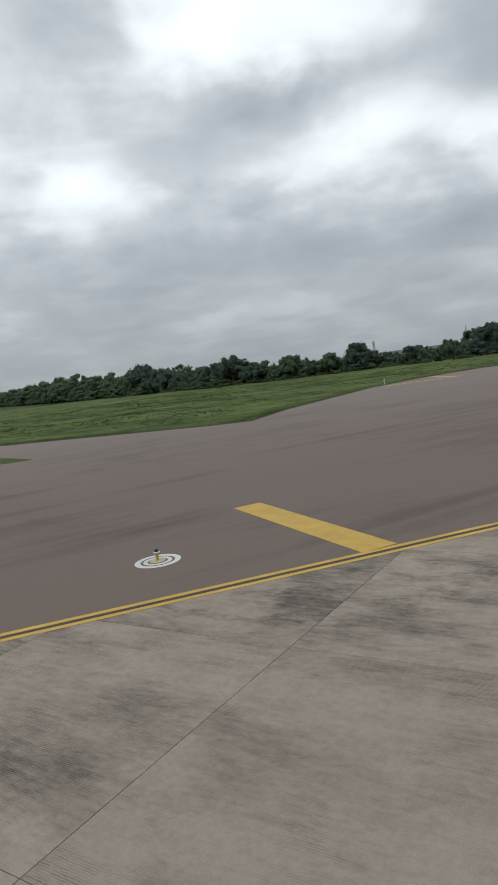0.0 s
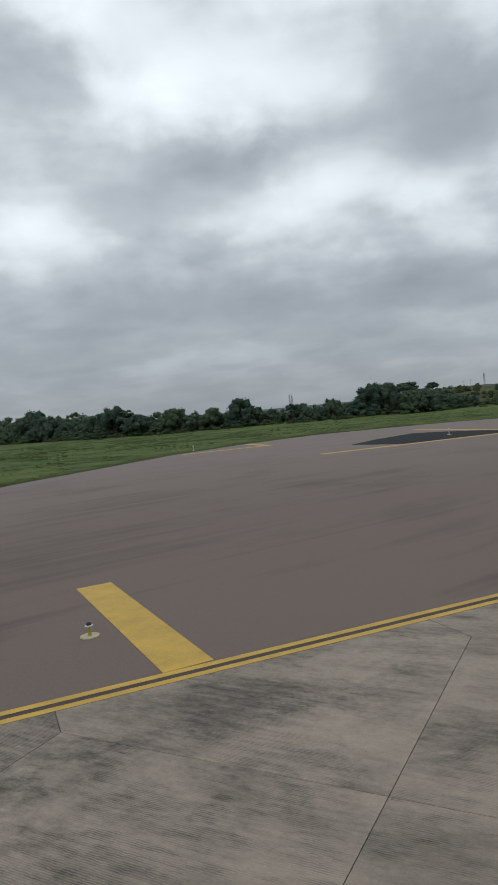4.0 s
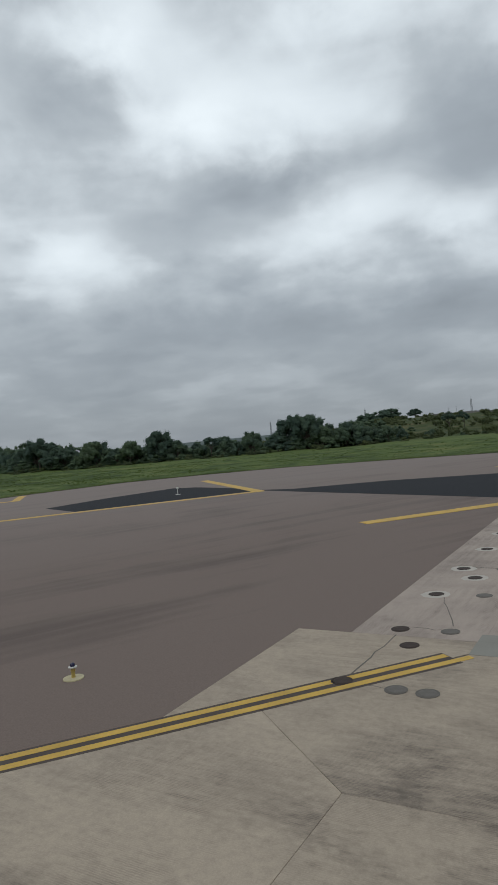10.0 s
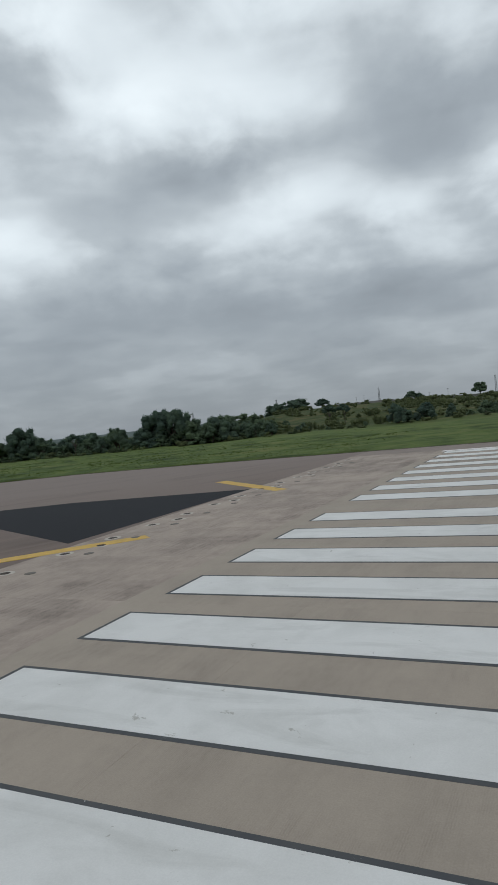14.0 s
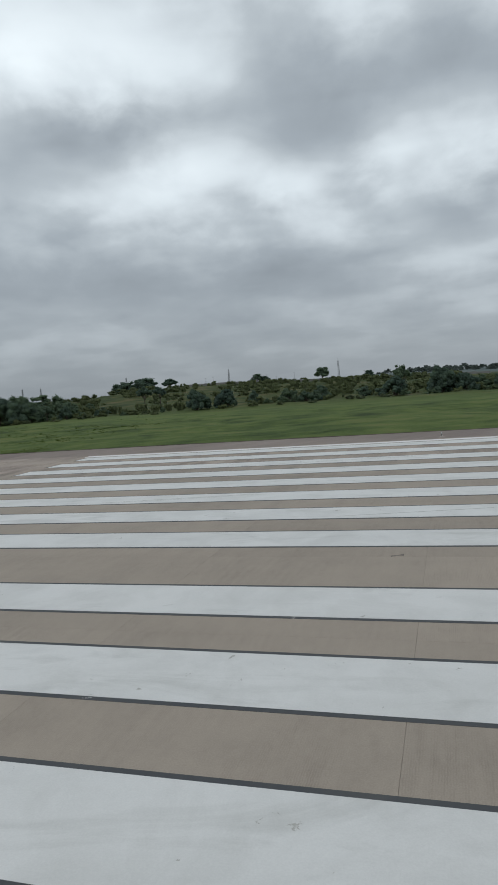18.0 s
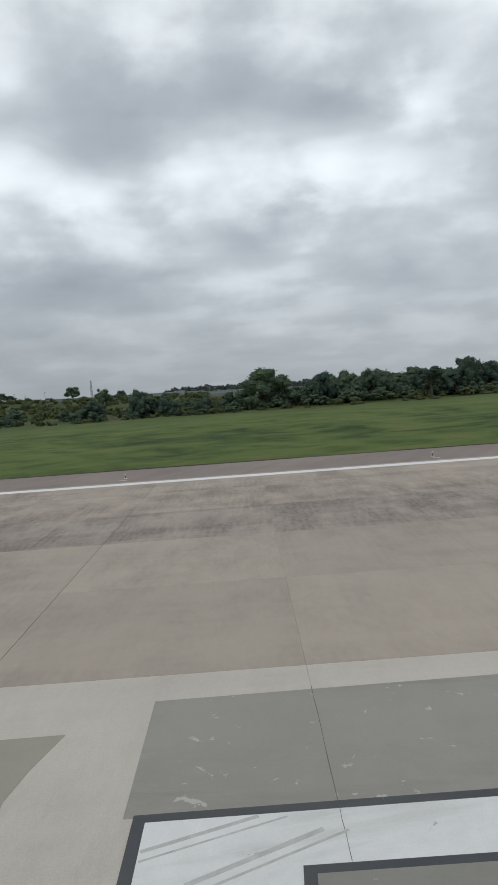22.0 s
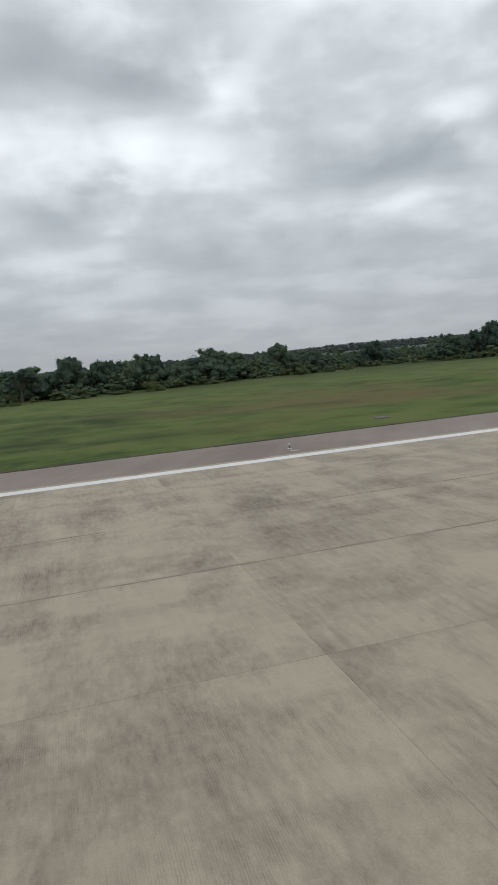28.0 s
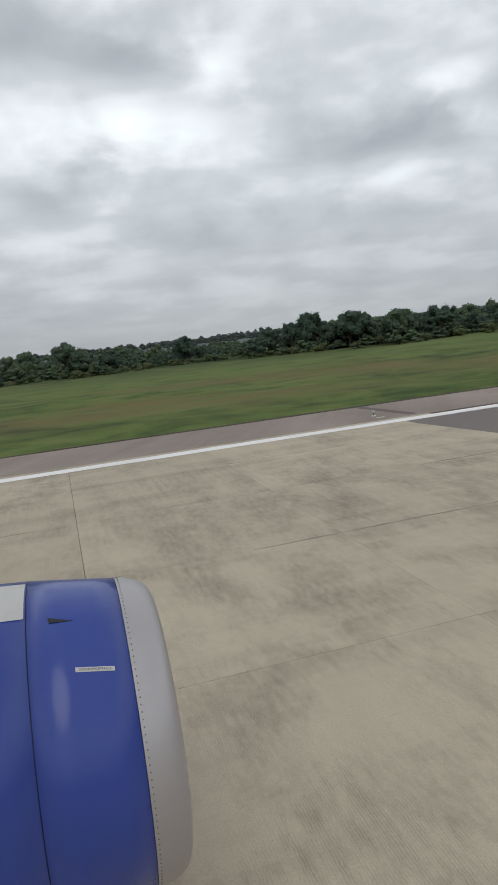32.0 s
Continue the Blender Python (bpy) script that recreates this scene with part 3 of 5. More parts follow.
def land(x, y):
    """Height of the open ground: a low rise behind the scrub, far hills."""
    d = paved(x, y)
    if d < -0.3:
        return -0.16
    h = -0.03 + 0.10 * smooth(0, 6, d) * (0.6 + noise.noise((x * 0.13, y * 0.13, 0.3))) + 0.42 * smooth(3, 30, d) * noise.noise((x * 0.06, y * 0.11, 1.3)) + 0.16 * smooth(1, 8, d) * noise.noise((x * 0.17, y * 0.27, 5.3))
    across = smooth(-150, -98, x) * (1 - 0.75 * smooth(40, 110, x))
    h += min(7.0, max(1.2, 3.3 - 0.034 * x)) * smooth(112, 285, y) * across * (0.95 + 0.12 * noise.noise((x * 0.02, y * 0.02, 2.2)))
    far = math.hypot(x, y)
    h += (6 + 27 * smooth(0, 1500, x)) * smooth(900, 2400, far) * (0.7 + 0.6 * noise.noise((x * 0.0012, y * 0.0012, 3.0)))
    return h


def build_ground():
    def steps(low, high, step, far):
        mid = list(np.arange(low, high + 0.01, step))
        out = [far * k for k in (0.06, 0.14, 0.28, 0.5, 1)]
        return [low - v for v in out[::-1]] + mid + [high + v for v in out]

    xs = steps(-270, 330, 3.0, 3600)
    ys = steps(-120, 30, 10, 3400)[:-5] + list(np.arange(31.0, 60, 1.5)) + list(np.arange(60, 330, 3.5)) + [360, 420, 520, 700, 950, 1300, 1900, 2700, 3600]
    verts = [(x, y, land(x, y)) for y in ys for x in xs]
    n = len(xs)
    faces = [(j * n + i, j * n + i + 1, (j + 1) * n + i + 1, (j + 1) * n + i) for j in range(len(ys) - 1) for i in range(n - 1)]
    mesh = bpy.data.meshes.new("ground")
    mesh.from_pydata(verts, [], faces)
    mesh.polygons.foreach_set("use_smooth", [True] * len(faces))
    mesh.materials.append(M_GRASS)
    return tagged(new("ground", mesh), "rough green airfield grass with brown dry patches", "grass ground", kind="structure")


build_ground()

# asphalt pad and shoulder
PAD = [p for p in GRASS_LINE] + [(-150, -250), taxi(-150, 0), (-10.3, -36.8), (-10.3, -31.25), (-9.0, -31.25)]
tagged(link_mesh("apron", prism(PAD, -0.12, -0.008), M_ASPHALT), "brown weathered asphalt pad with sweeping tyre scuffs", "asphalt", kind="structure")
tagged(link_mesh("shoulder", prism([(-9, 30.4), (400, 30.4), (400, EDGE), (-9, EDGE)], -0.12, -0.006), M_SHOULDER), "brown-grey asphalt runway shoulder beside the grass", "asphalt shoulder", kind="structure")
tagged(link_mesh("grass_island", prism([(-76.26, -56.69), (-81.46, -55.09), (-102.66, -48.89), (-116.66, -80.39), (-90.66, -66.39), (-77.66, -58.19)], -0.05, 0.02, 0.01), M_GRASS), "wedge of rough green grass inside the asphalt", "grass island", kind="structure")
BLACK = [(-47.8, -4.9), (-41.4, -7.8), (-31.2, 3.0), (-26, 0.4), (-9.7, -7.5), (-9.0, 9.0), (-21.5, 6.4), (-28, 3.0), (-31.5, 3.4), (-36.7, 6.8), (-42.1, 9.2), (-45, 9.3), (-47.2, 1.8)]
tagged(link_mesh("asphalt_patch", prism(BLACK, -0.05, -0.003), M_BLACK), "black freshly laid asphalt patch on the brown pad", "asphalt patch", kind="structure")
DARK_END = [(148.1, 29.05), (148.1, 28.0), (148.7, 23.0), (150.0, 10), (151, -30), (400, -30), (400, 29.05)]
tagged(link_mesh("runway_extension", prism(DARK_END, -0.1, 0.003), M_GREYTAR), "dark grey asphalt runway surface after the concrete", "asphalt", kind="structure")

# ---- painted markings ----
def marking(name, outline, mat, label, category="marking", high=0.004, group=""):
    ob = link_mesh(name, prism(outline, -0.02, high), mat)
    return tagged(ob, label, category, group, "structure")


def bar(a, b, width):
    ux, uy = b[0] - a[0], b[1] - a[1]
    k = width / 2 / math.hypot(ux, uy)
    nx, ny = -uy * k, ux * k
    return [(a[0] + nx, a[1] + ny), (a[0] - nx, a[1] - ny), (b[0] - nx, b[1] - ny), (b[0] + nx, b[1] + ny)]


# double yellow line with dark edging
for n in (-0.165, 0.165):
    marking("yellow_line", bar(taxi(-90, n), taxi(21.2 - n, n), 0.17), M_YELLOW, "yellow painted line, one of a pair, slightly worn", "yellow line", 0.006, "double taxiway line")
marking("line_backing", bar(taxi(-90, 0), taxi(12.0, 0), 0.50), M_BROWNLINE, "dark brown band painted under the double yellow line", "line backing", 0.003)
marking("line_backing", bar(taxi(12.0, 0), taxi(21.05, 0), 0.66), M_BROWNLINE, "dark brown band painted under the double yellow line", "line backing", 0.003)
# yellow bars on the shoulder
for low, high in ((-34.20, -35.10), (-16.90, -17.40), (0.25, 0.0)):
    marking("yellow_bar", bar(taxi(low, 0.3), taxi(high, 7.8), 0.98), M_YELLOW, "wide yellow painted bar on the brown asphalt", "yellow bar", 0.002, "yellow shoulder bars")
# chevrons before the runway
for tip, first, last in (((-61.4, 3.2), (-69.2, -4.2), (-67.5, 9.3)), ((-30.75, 2.2), (-47.1, -14.7), (-46.9, 17.6))):
    for arm in (first, last):
        marking("chevron_line", bar(arm, (tip[0] + 0.3, tip[1] + (0.3 if arm == first else -0.3)), 0.9), M_YELLOW, "yellow chevron stroke painted before the runway", "chevron", 0.004 if arm == first else 0.0055, "chevron strokes")
for a, b in (((-14.8, -15.6), (-6.4, -6.3)), ((-14.4, 14.9), (-6.2, 7.6))):
    marking("chevron_line", bar(a, b, 0.9), M_YELLOW, "yellow chevron stroke running onto the concrete", "chevron", 0.006, "chevron strokes")

# stripes of the threshold
STRIPE, LONG = 1.8, 31.4
for k in range(16):
    side = 1 if k < 8 else -1
    j = k % 8
    y0 = side * (STRIPE + 2 * STRIPE * j)
    y1 = y0 + side * STRIPE
    low, high = min(y0, y1), max(y0, y1)
    marking("stripe_border", [(-0.11, low - 0.11), (LONG + 0.12, low - 0.11), (LONG + 0.12, high + 0.11), (-0.11, high + 0.11)], M_DARKLINE, "dark grey border painted round a white stripe", "stripe border", 0.004, "stripe borders")
    marking("threshold_stripe", [(0, low), (LONG, low), (LONG, high), (0, high)], M_WHITE, "broad white runway threshold stripe, scuffed", "white stripe", 0.008, "threshold stripes")
marking("edge_line", [(-0.5, 29.16), (400, 29.16), (400, 29.94), (-0.5, 29.94)], M_EDGE, "white runway edge line", "edge line", 0.007)
marking("painted_out_line", [(-6.3, -32.05), (9, -32.05), (9, -30.8), (-6.3, -30.8)], M_COVER, "old line painted over in grey", "painted-out line", 0.005)

# ---- paving slabs ----
def fit_steps(anchors, step):
    out = [anchors[0]]
    for a, b in zip(anchors, anchors[1:]):
        n = max(1, round((b - a) / step))
        out += [a + (b - a) * (i + 1) / n for i in range(n)]
    return out


XJ = fit_steps([-9.0, -6.2, 20.0, 25.6, 30.30, 35.0, 40.13, 45.46, 50.22, 70.49, 102.68, 133.39, 150.0], 5.0)
YJ = fit_steps([-31.25, 0.75, 5.75, 10.75, 25.6, 30.4], 5.0)
GAP = 0.005
WIDE = (40.13, 70.49, 102.68, 133.39, 5.75, 10.75, 15.7, 20.65)   # joints that stand open


def slab(outline, parent, mat, name="slab", gap=None):
    cx = sum(p[0] for p in outline) / len(outline)
    cy = sum(p[1] for p in outline) / len(outline)
    inner = []
    for x, y in outline:
        gx = gap or (0.005 if any(abs(x - w) < 0.01 for w in WIDE) else 0.0012)
        gy = gap or (0.004 if any(abs(y - w) < 0.01 for w in WIDE) else 0.0015)
        inner.append((x - math.copysign(gx, x - cx), y - math.copysign(gy, y - cy)))
    return part(name, prism(inner, -0.03, 0.0, 0.004 if gap else 0.002), mat, parent)


runway = tagged(link_mesh("runway", prism([(-9.0, -31.25), (150, -31.25), (150, 30.4), (-9, 30.4)], -0.14, -0.022), M_BED), "pale concrete runway of large brushed slabs", "runway", kind="structure")
rest = bmesh.new()
count = 0
for x0, x1 in zip(XJ, XJ[1:]):
    for y0, y1 in zip(YJ, YJ[1:]):
        box = [(x0, y0), (x1, y0), (x1, y1), (x0, y1)]
        if x1 > 150.5:
            continue
        new_slab = 40 < x0 < 54 and -8 < y1 < 6
        if (y1 < -4 and x0 > 45) or count > 296:
            prism([(x0 + GAP, y0 + GAP), (x1 - GAP, y0 + GAP), (x1 - GAP, y1 - GAP), (x0 + GAP, y1 - GAP)], -0.03, 0.0, 0.006, rest)
        else:
            slab(box, runway, M_LIGHT_SLAB if new_slab else M_END if x0 < -2 else M_THRESHOLD if x0 < 29 and y1 < 22 else M_SMOOTH if x0 < 62 and y1 < 16 else M_STAINED if 29 < x0 < 59 and 14 < y0 < 19 else M_CLEAN if x0 > 118 else M_FAR_RUNWAY if x0 > 72 else M_RUNWAY)
            count += 1
tagged(part("slab_rest", rest, M_RUNWAY, runway), kind="stuff")

concrete_apron = [taxi(-110, 0), taxi(-110, -120), (150, -180), (150, -31.25), (-9.0, -31.25), (-10.3, -31.25), (-10.3, -36.85)]
taxiway = tagged(link_mesh("taxiway", prism(concrete_apron, -0.14, -0.022), M_BED), "stained pale concrete taxiway of large slabs", "taxiway", kind="structure")
# square slabs whose corners step along the line; from each corner a joint runs straight to the line
def ax(i):
    return -21.57 + 4.98 * i


def ay(j):
    return -53.35 + 5.33 * j


def foot(x, y):
    n = off_taxi(x, y)
    return (x - n * TN[0], y - n * TN[1])


def apron_slab(box):
    box = clip(box, lambda x, y: -31.25 - y) if box else []
    box = clip(box, lambda x, y: x + 10.3) if box and box[0][1] > -38 else box
    if len(box) < 3:
        return
    cx, cy = sum(p[0] for p in box) / len(box), sum(p[1] for p in box) / len(box)
    d, s = -off_taxi(cx, cy), along_taxi(cx, cy)
    if d < 18 and -58 < s < 45:
        slab(box, taxiway, M_PALE_SLAB if s > 3 else M_SLAB, "slab", 0.0025 if s > 3 else 0.005)
    elif cx < 150 and d < 320 and s > -125:
        prism(box, -0.03, 0.0, 0.0, rest)


rest = bmesh.new()
for i in range(-22, 35):
    for j in range(-24, min(i if i >= -4 else i + 2, 5)):
        box = [(ax(i), ay(j)), (ax(i + 1), ay(j)), (ax(i + 1), ay(j + 1)), (ax(i), ay(j + 1))]
        apron_slab(box if i >= -4 else clip(box, lambda x, y: -off_taxi(x, y)))
corners = [(ax(k), ay(k)) for k in range(-4, 7)]
for (x0, y0), (x1, y1) in zip(corners, corners[1:]):
    start = foot(x0, y0) if x0 > -40 else (x0, y0 + 0.3)
    apron_slab([start, (x0, y0), (x1, y0), (x1, y1), foot(x1, y1)])
tagged(part("slab_rest", rest, M_SLAB, taxiway), kind="stuff")
slab([(-10.3, -36.85), (-6.2, -31.95), (-6.2, -31.25), (-10.3, -31.25)], taxiway, M_PALE_SLAB, "slab", 0.004)

# number, painted-out field and repairs on the runway
marking("painted_out_field", [(43.15, 2.15), (52.4, 2.15), (52.4, 4.95), (43.15, 4.85)], M_FIELD, "old runway number painted over in grey, flaking", "painted-out field", 0.004)


def numeral(outline, hole):
    ob = empty("runway_numeral")
    tagged(ob, "white runway numeral with a dark painted border", "painted numeral", "runway numerals", "structure")
    cx, cy = sum(p[0] for p in outline) / len(outline), sum(p[1] for p in outline) / len(outline)
    grow = [(x + math.copysign(0.14, x - cx), y + math.copysign(0.14, y - cy)) for x, y in outline]
    part("border", prism(grow, -0.02, 0.007), M_DARKLINE, ob)
    part("stroke", prism(outline, -0.02, 0.011), M_WHITE, ob)
    part("gap", prism(hole, -0.02, 0.015), M_DARKLINE, ob)
    inner = [(x - math.copysign(0.12, x - cx), y - math.copysign(0.12, y - cy)) for x, y in hole]
    part("gap_fill", prism(inner, -0.02, 0.019), M_COVER, ob, "grey cover paint inside the numeral")


numeral([(43.4, -1.2), (51.8, -1.2), (51.8, 1.6), (51.2, 2.05), (43.4, 2.05)], [(44.9, -0.7), (50.2, -0.7), (50.2, 1.0), (49.9, 1.2), (45.0, 1.24)])
numeral([(58.55, 1.0), (66.5, 1.0), (66.5, 3.8), (66.1, 4.2), (58.55, 4.2)], [(60.2, 1.5), (65.0, 1.5), (65.0, 3.2), (60.2, 3.2)])
M_REPAIR = painted("repair mortar", (0.330, 0.305, 0.250), 0.85, 0, 0.08, 1.5)
tagged(link_mesh("repair_patch", prism([(40.5, 4.04), (42.04, 4.06), (41.80, 3.2), (41.70, 2.6), (41.80, 1.72), (40.45, 1.72), (40.25, 2.1)], -0.02, 0.003), M_REPAIR), "grey repair patch in the pale concrete", "repair patch", kind="structure")
tagged(link_mesh("shoulder_strip", prism([(149.3, 30.9), (149.75, 30.9), (149.3, 36.1), (148.85, 36.1)], -0.03, 0.002), M_SEALED), "narrow dark brown sealed strip across the shoulder", "sealed strip", kind="structure")

# tyre marks over the paint
M_SCUFF = painted("tyre mark", (0.50, 0.49, 0.46), 0.8, 0, 0.2, 6)
for a, c, w in (((43.42, 1.60), (44.6, 2.02), 0.05), ((43.42, 1.46), (44.9, 1.98), 0.025), ((43.9, 1.10), (45.25, 1.74), 0.06), ((44.05, 1.02), (45.5, 1.70), 0.03), ((46.9, 1.25), (48.6, 1.95), 0.04)):
    marking("tyre_mark", bar(a, c, w), M_SCUFF, "faint grey tyre mark across the white paint", "tyre mark", 0.0135, "tyre marks")
for a, c, w in (((22.6, 5.7), (27.5, 6.6), 0.05), ((12.0, 9.3), (18.5, 10.5), 0.06), ((12.6, 9.2), (19.0, 10.4), 0.03), ((14, 20.0), (26.0, 21.3), 0.06)):
    marking("tyre_mark", bar(a, c, w), M_SCUFF, "faint grey tyre mark across the white paint", "tyre mark", 0.0095, "tyre marks")

for cx, cy, wide, tall, seed in ((0.30, -31.32, 0.42, 0.15, 1), (0.62, -31.14, 0.16, 0.08, 2), (-5.05, -31.25, 0.10, 0.06, 3), (-3.2, -31.75, 0.09, 0.06, 5)):
    r = random.Random(seed)
    swell = [r.uniform(0, 6.28) for _ in range(3)]
    edge = []
    for i in range(28):
        a = 6.2832 * i / 28
        k = 0.8 + 0.22 * math.sin(2 * a + swell[0]) + 0.16 * math.sin(5 * a + swell[1]) + 0.08 * math.sin(9 * a + swell[2])
        edge.append((cx + wide * k * math.cos(a), cy + tall * k * math.sin(a)))
    marking("paint_flake", edge, M_WHITE, "ragged flake of old white paint on the grey line", "paint flake", 0.0075, "flakes of old paint")
M_RUBBER = painted("rubber smear", (0.175, 0.150, 0.128), 0.9, 0, 0.3, 3)
for points in ([(35.1, 10.03), (35.75, 10.18), (37.7, 10.2)], [(24.75, 0.80), (25.05, 0.90)]):
    r = random.Random(4)
    for a, c in zip(points, points[1:]):
        n = 7
        line = [(a[0] + (c[0] - a[0]) * i / n, a[1] + (c[1] - a[1]) * i / n) for i in range(n + 1)]
        upper = [(x, y + r.uniform(0.02, 0.12)) for x, y in line]
        lower = [(x, y - r.uniform(0.02, 0.12)) for x, y in line]
        marking("rubber_smear", lower + upper[::-1], M_RUBBER, "dark rubber smear on the concrete", "rubber smear", 0.0025, "rubber smears")
M_STAIN = painted("stained joint", (0.245, 0.208, 0.168), 0.9, 0, 0.25, 2)
r = random.Random(21)
for y0 in (15.7, 20.65):
    x = 56.0
    while x < 146:
        long = r.uniform(2.0, 5.0)
        if r.random() < 0.72:
            n = int(long * 4)
            low = [(x + long * i / n, y0 - r.uniform(0.008, 0.06) * math.sin(3.14 * i / n) ** 0.5 - 0.003) for i in range(n + 1)]
            top = [(p[0], y0 + r.uniform(0.008, 0.075) * math.sin(3.14 * i / n) ** 0.5 + 0.003) for i, p in enumerate(low)]
            marking("joint_stain", low + top[::-1], M_STAIN, "dark stain along a joint of the concrete", "joint stain", 0.0022, "joint stains")
        x += long

# ---- trees and scrub ----
rng = random.Random(11)


def clump_quads(clumps, leaves, size, seed, rough=0.6):
    """Lumpy leaf clumps with loose leaves standing off them, as an array of separate quads."""
    r = random.Random(seed)
    out = []
    u, v = 7, 4
    for x, y, z, rad, tall in clumps:
        grid = {}
        for i in range(u):
            for j in range(v + 1):
                a, b = 2 * math.pi * (i + 0.5 * (j % 2)) / u, math.pi * j / v
                d = Vector((math.sin(b) * math.cos(a), math.sin(b) * math.sin(a), math.cos(b)))
                k = 0.82 + rough * 0.5 * noise.noise(d * 2.3 + Vector((x * 3.1 + seed, y * 2.7, z * 1.7)))
                grid[i, j] = (x + d.x * rad * k, y + d.y * rad * k, z + d.z * tall * k)
        for i in range(u):
            for j in range(v):
                out += [grid[i, j], grid[i, j + 1], grid[(i + 1) % u, j + 1], grid[(i + 1) % u, j]]
    weights = [c[3] * c[4] for c in clumps]
    for _ in range(leaves):
        x, y, z, rad, tall = r.choices(clumps, weights)[0]
        d = Vector((r.gauss(0, 1), r.gauss(0, 1), r.gauss(0, 1) + 0.3)).normalized()
        k = r.uniform(0.80, 1.24)
        p = Vector((x + d.x * rad * k, y + d.y * rad * k, z + d.z * tall * k))
        n = (d + Vector((r.gauss(0, 0.5), r.gauss(0, 0.5), r.gauss(0, 0.5) + 0.3))).normalized()
        a = (Matrix.Rotation(r.uniform(0, 6.28), 3, n) @ n.orthogonal()).normalized()
        b = n.cross(a)
        s = size * r.uniform(0.6, 1.5)
        out += [tuple(q) for q in (p - a * s, p - b * s * 0.6 - n * s * 0.2, p + a * s, p + b * s * 0.6 - n * s * 0.2)]
    return np.array(out)


def quad_mesh(name, quads, mat):
    mesh = bpy.data.meshes.new(name)
    mesh.from_pydata(quads.tolist(), [], np.arange(len(quads)).reshape(-1, 4).tolist())
    mesh.materials.append(mat)
    return mesh


def limb(bm, a, b, ra, rb, sides=6):
    a, b = Vector(a), Vector(b)
    d = (b - a).normalized()
    u = d.orthogonal().normalized()
    v = d.cross(u)
    rings = []
    for p, r in ((a, ra), ((a + b) / 2 + u * ra * 0.4, (ra + rb) / 2), (b, rb)):
        rings.append([bm.verts.new(p + (u * math.cos(2 * math.pi * i / sides) + v * math.sin(2 * math.pi * i / sides)) * r) for i in range(sides)])
    for one, two in zip(rings, rings[1:]):
        for i in range(sides):
            bm.faces.new((one[i], one[(i + 1) % sides], two[(i + 1) % sides], two[i]))


def tree_frame(kind, seed):
    """Limbs and leaf clumps of a plant about 5.7 m high (a shrub 1.9 m), by its build."""
    r = random.Random(seed)
    trunk = bmesh.new()
    clumps = []
    if kind == "shrub":
        for i in range(9):
            a, d = r.uniform(0, 6.28), r.uniform(0.1, 1.4)
            p = (d * math.cos(a), d * math.sin(a), r.uniform(0.3, 1.45) - 0.2 * d)
            limb(trunk, (0, 0, -0.1), p, 0.04, 0.015, 4)
            clumps.append((*p, r.uniform(0.35, 0.65), r.uniform(0.3, 0.5)))
        return trunk, clumps
    stem, masses, low, high, wide = {"broad": (1.2, 12, 1.5, 4.5, 2.1), "dense": (0.5, 12, 0.7, 4.2, 2.2), "open": (2.2, 7, 3.0, 4.9, 1.9)}[kind]
    lean = (r.uniform(-0.3, 0.3), r.uniform(-0.3, 0.3))
    limb(trunk, (0, 0, -0.3), (lean[0], lean[1], stem), 0.18, 0.12)
    for m in range(masses):
        # boughs fan out, each carries a few leaf clumps
        a = 2.4 * m + r.uniform(-0.4, 0.4)
        d = wide * math.sqrt((m + r.uniform(0.0, 0.6)) / masses)
        c = Vector((d * math.cos(a), d * math.sin(a), low + (high - low) * (1.0 - (d / wide) ** 2 * 0.8) * r.uniform(0.72, 1.0)))
        limb(trunk, (lean[0], lean[1], stem * 0.9), c, 0.09, 0.03, 5)
        spread = r.uniform(0.6, 1.0)
        for _ in range(6 if kind != "open" else 4):
            o = Vector((r.gauss(0, 0.55), r.gauss(0, 0.55), r.gauss(0, 0.32) - (0.0 if kind == "open" else 0.25))) * spread
            p = c + o
            limb(trunk, c, p, 0.03, 0.012, 4)
            s = r.uniform(0.42, 0.8)
            clumps.append((p.x, p.y, max(p.z, 0.5), s, s * (0.6 if kind == "open" else 0.8)))
    return trunk, clumps


def make_tree(kind, seed):
    trunk, clumps = tree_frame(kind, seed)
    leaves, size = {"broad": (2300, 0.12), "dense": (2300, 0.12), "open": (900, 0.125), "shrub": (420, 0.10)}[kind]
    quads = clump_quads(clumps, leaves, size, seed + 5)
    full = 1.9 if kind == "shrub" else 5.7
    k = full / quads[:, 2].max()
    quads[:, 2] *= k
    for v in trunk.verts:
        v.co.z *= k
    ob = empty("shrub" if kind == "shrub" else "tree")
    part("stems" if kind == "shrub" else "trunk", trunk, M_BARK, ob)
    crown = new("crown", quad_mesh("crown", quads, M_SHRUB if kind == "shrub" else M_LEAF))
    crown.parent = ob
    return ob


def filler(kind, seed):
    """A lighter crown for the joined woodland."""
    trunk, clumps = tree_frame(kind, seed)
    trunk.free()
    quads = clump_quads(clumps[::2], 300 if kind != "shrub" else 130, 0.22 if kind != "shrub" else 0.17, seed + 3)
    quads[:, 2] *= (1.9 if kind == "shrub" else 5.7) / quads[:, 2].max()
    return quads


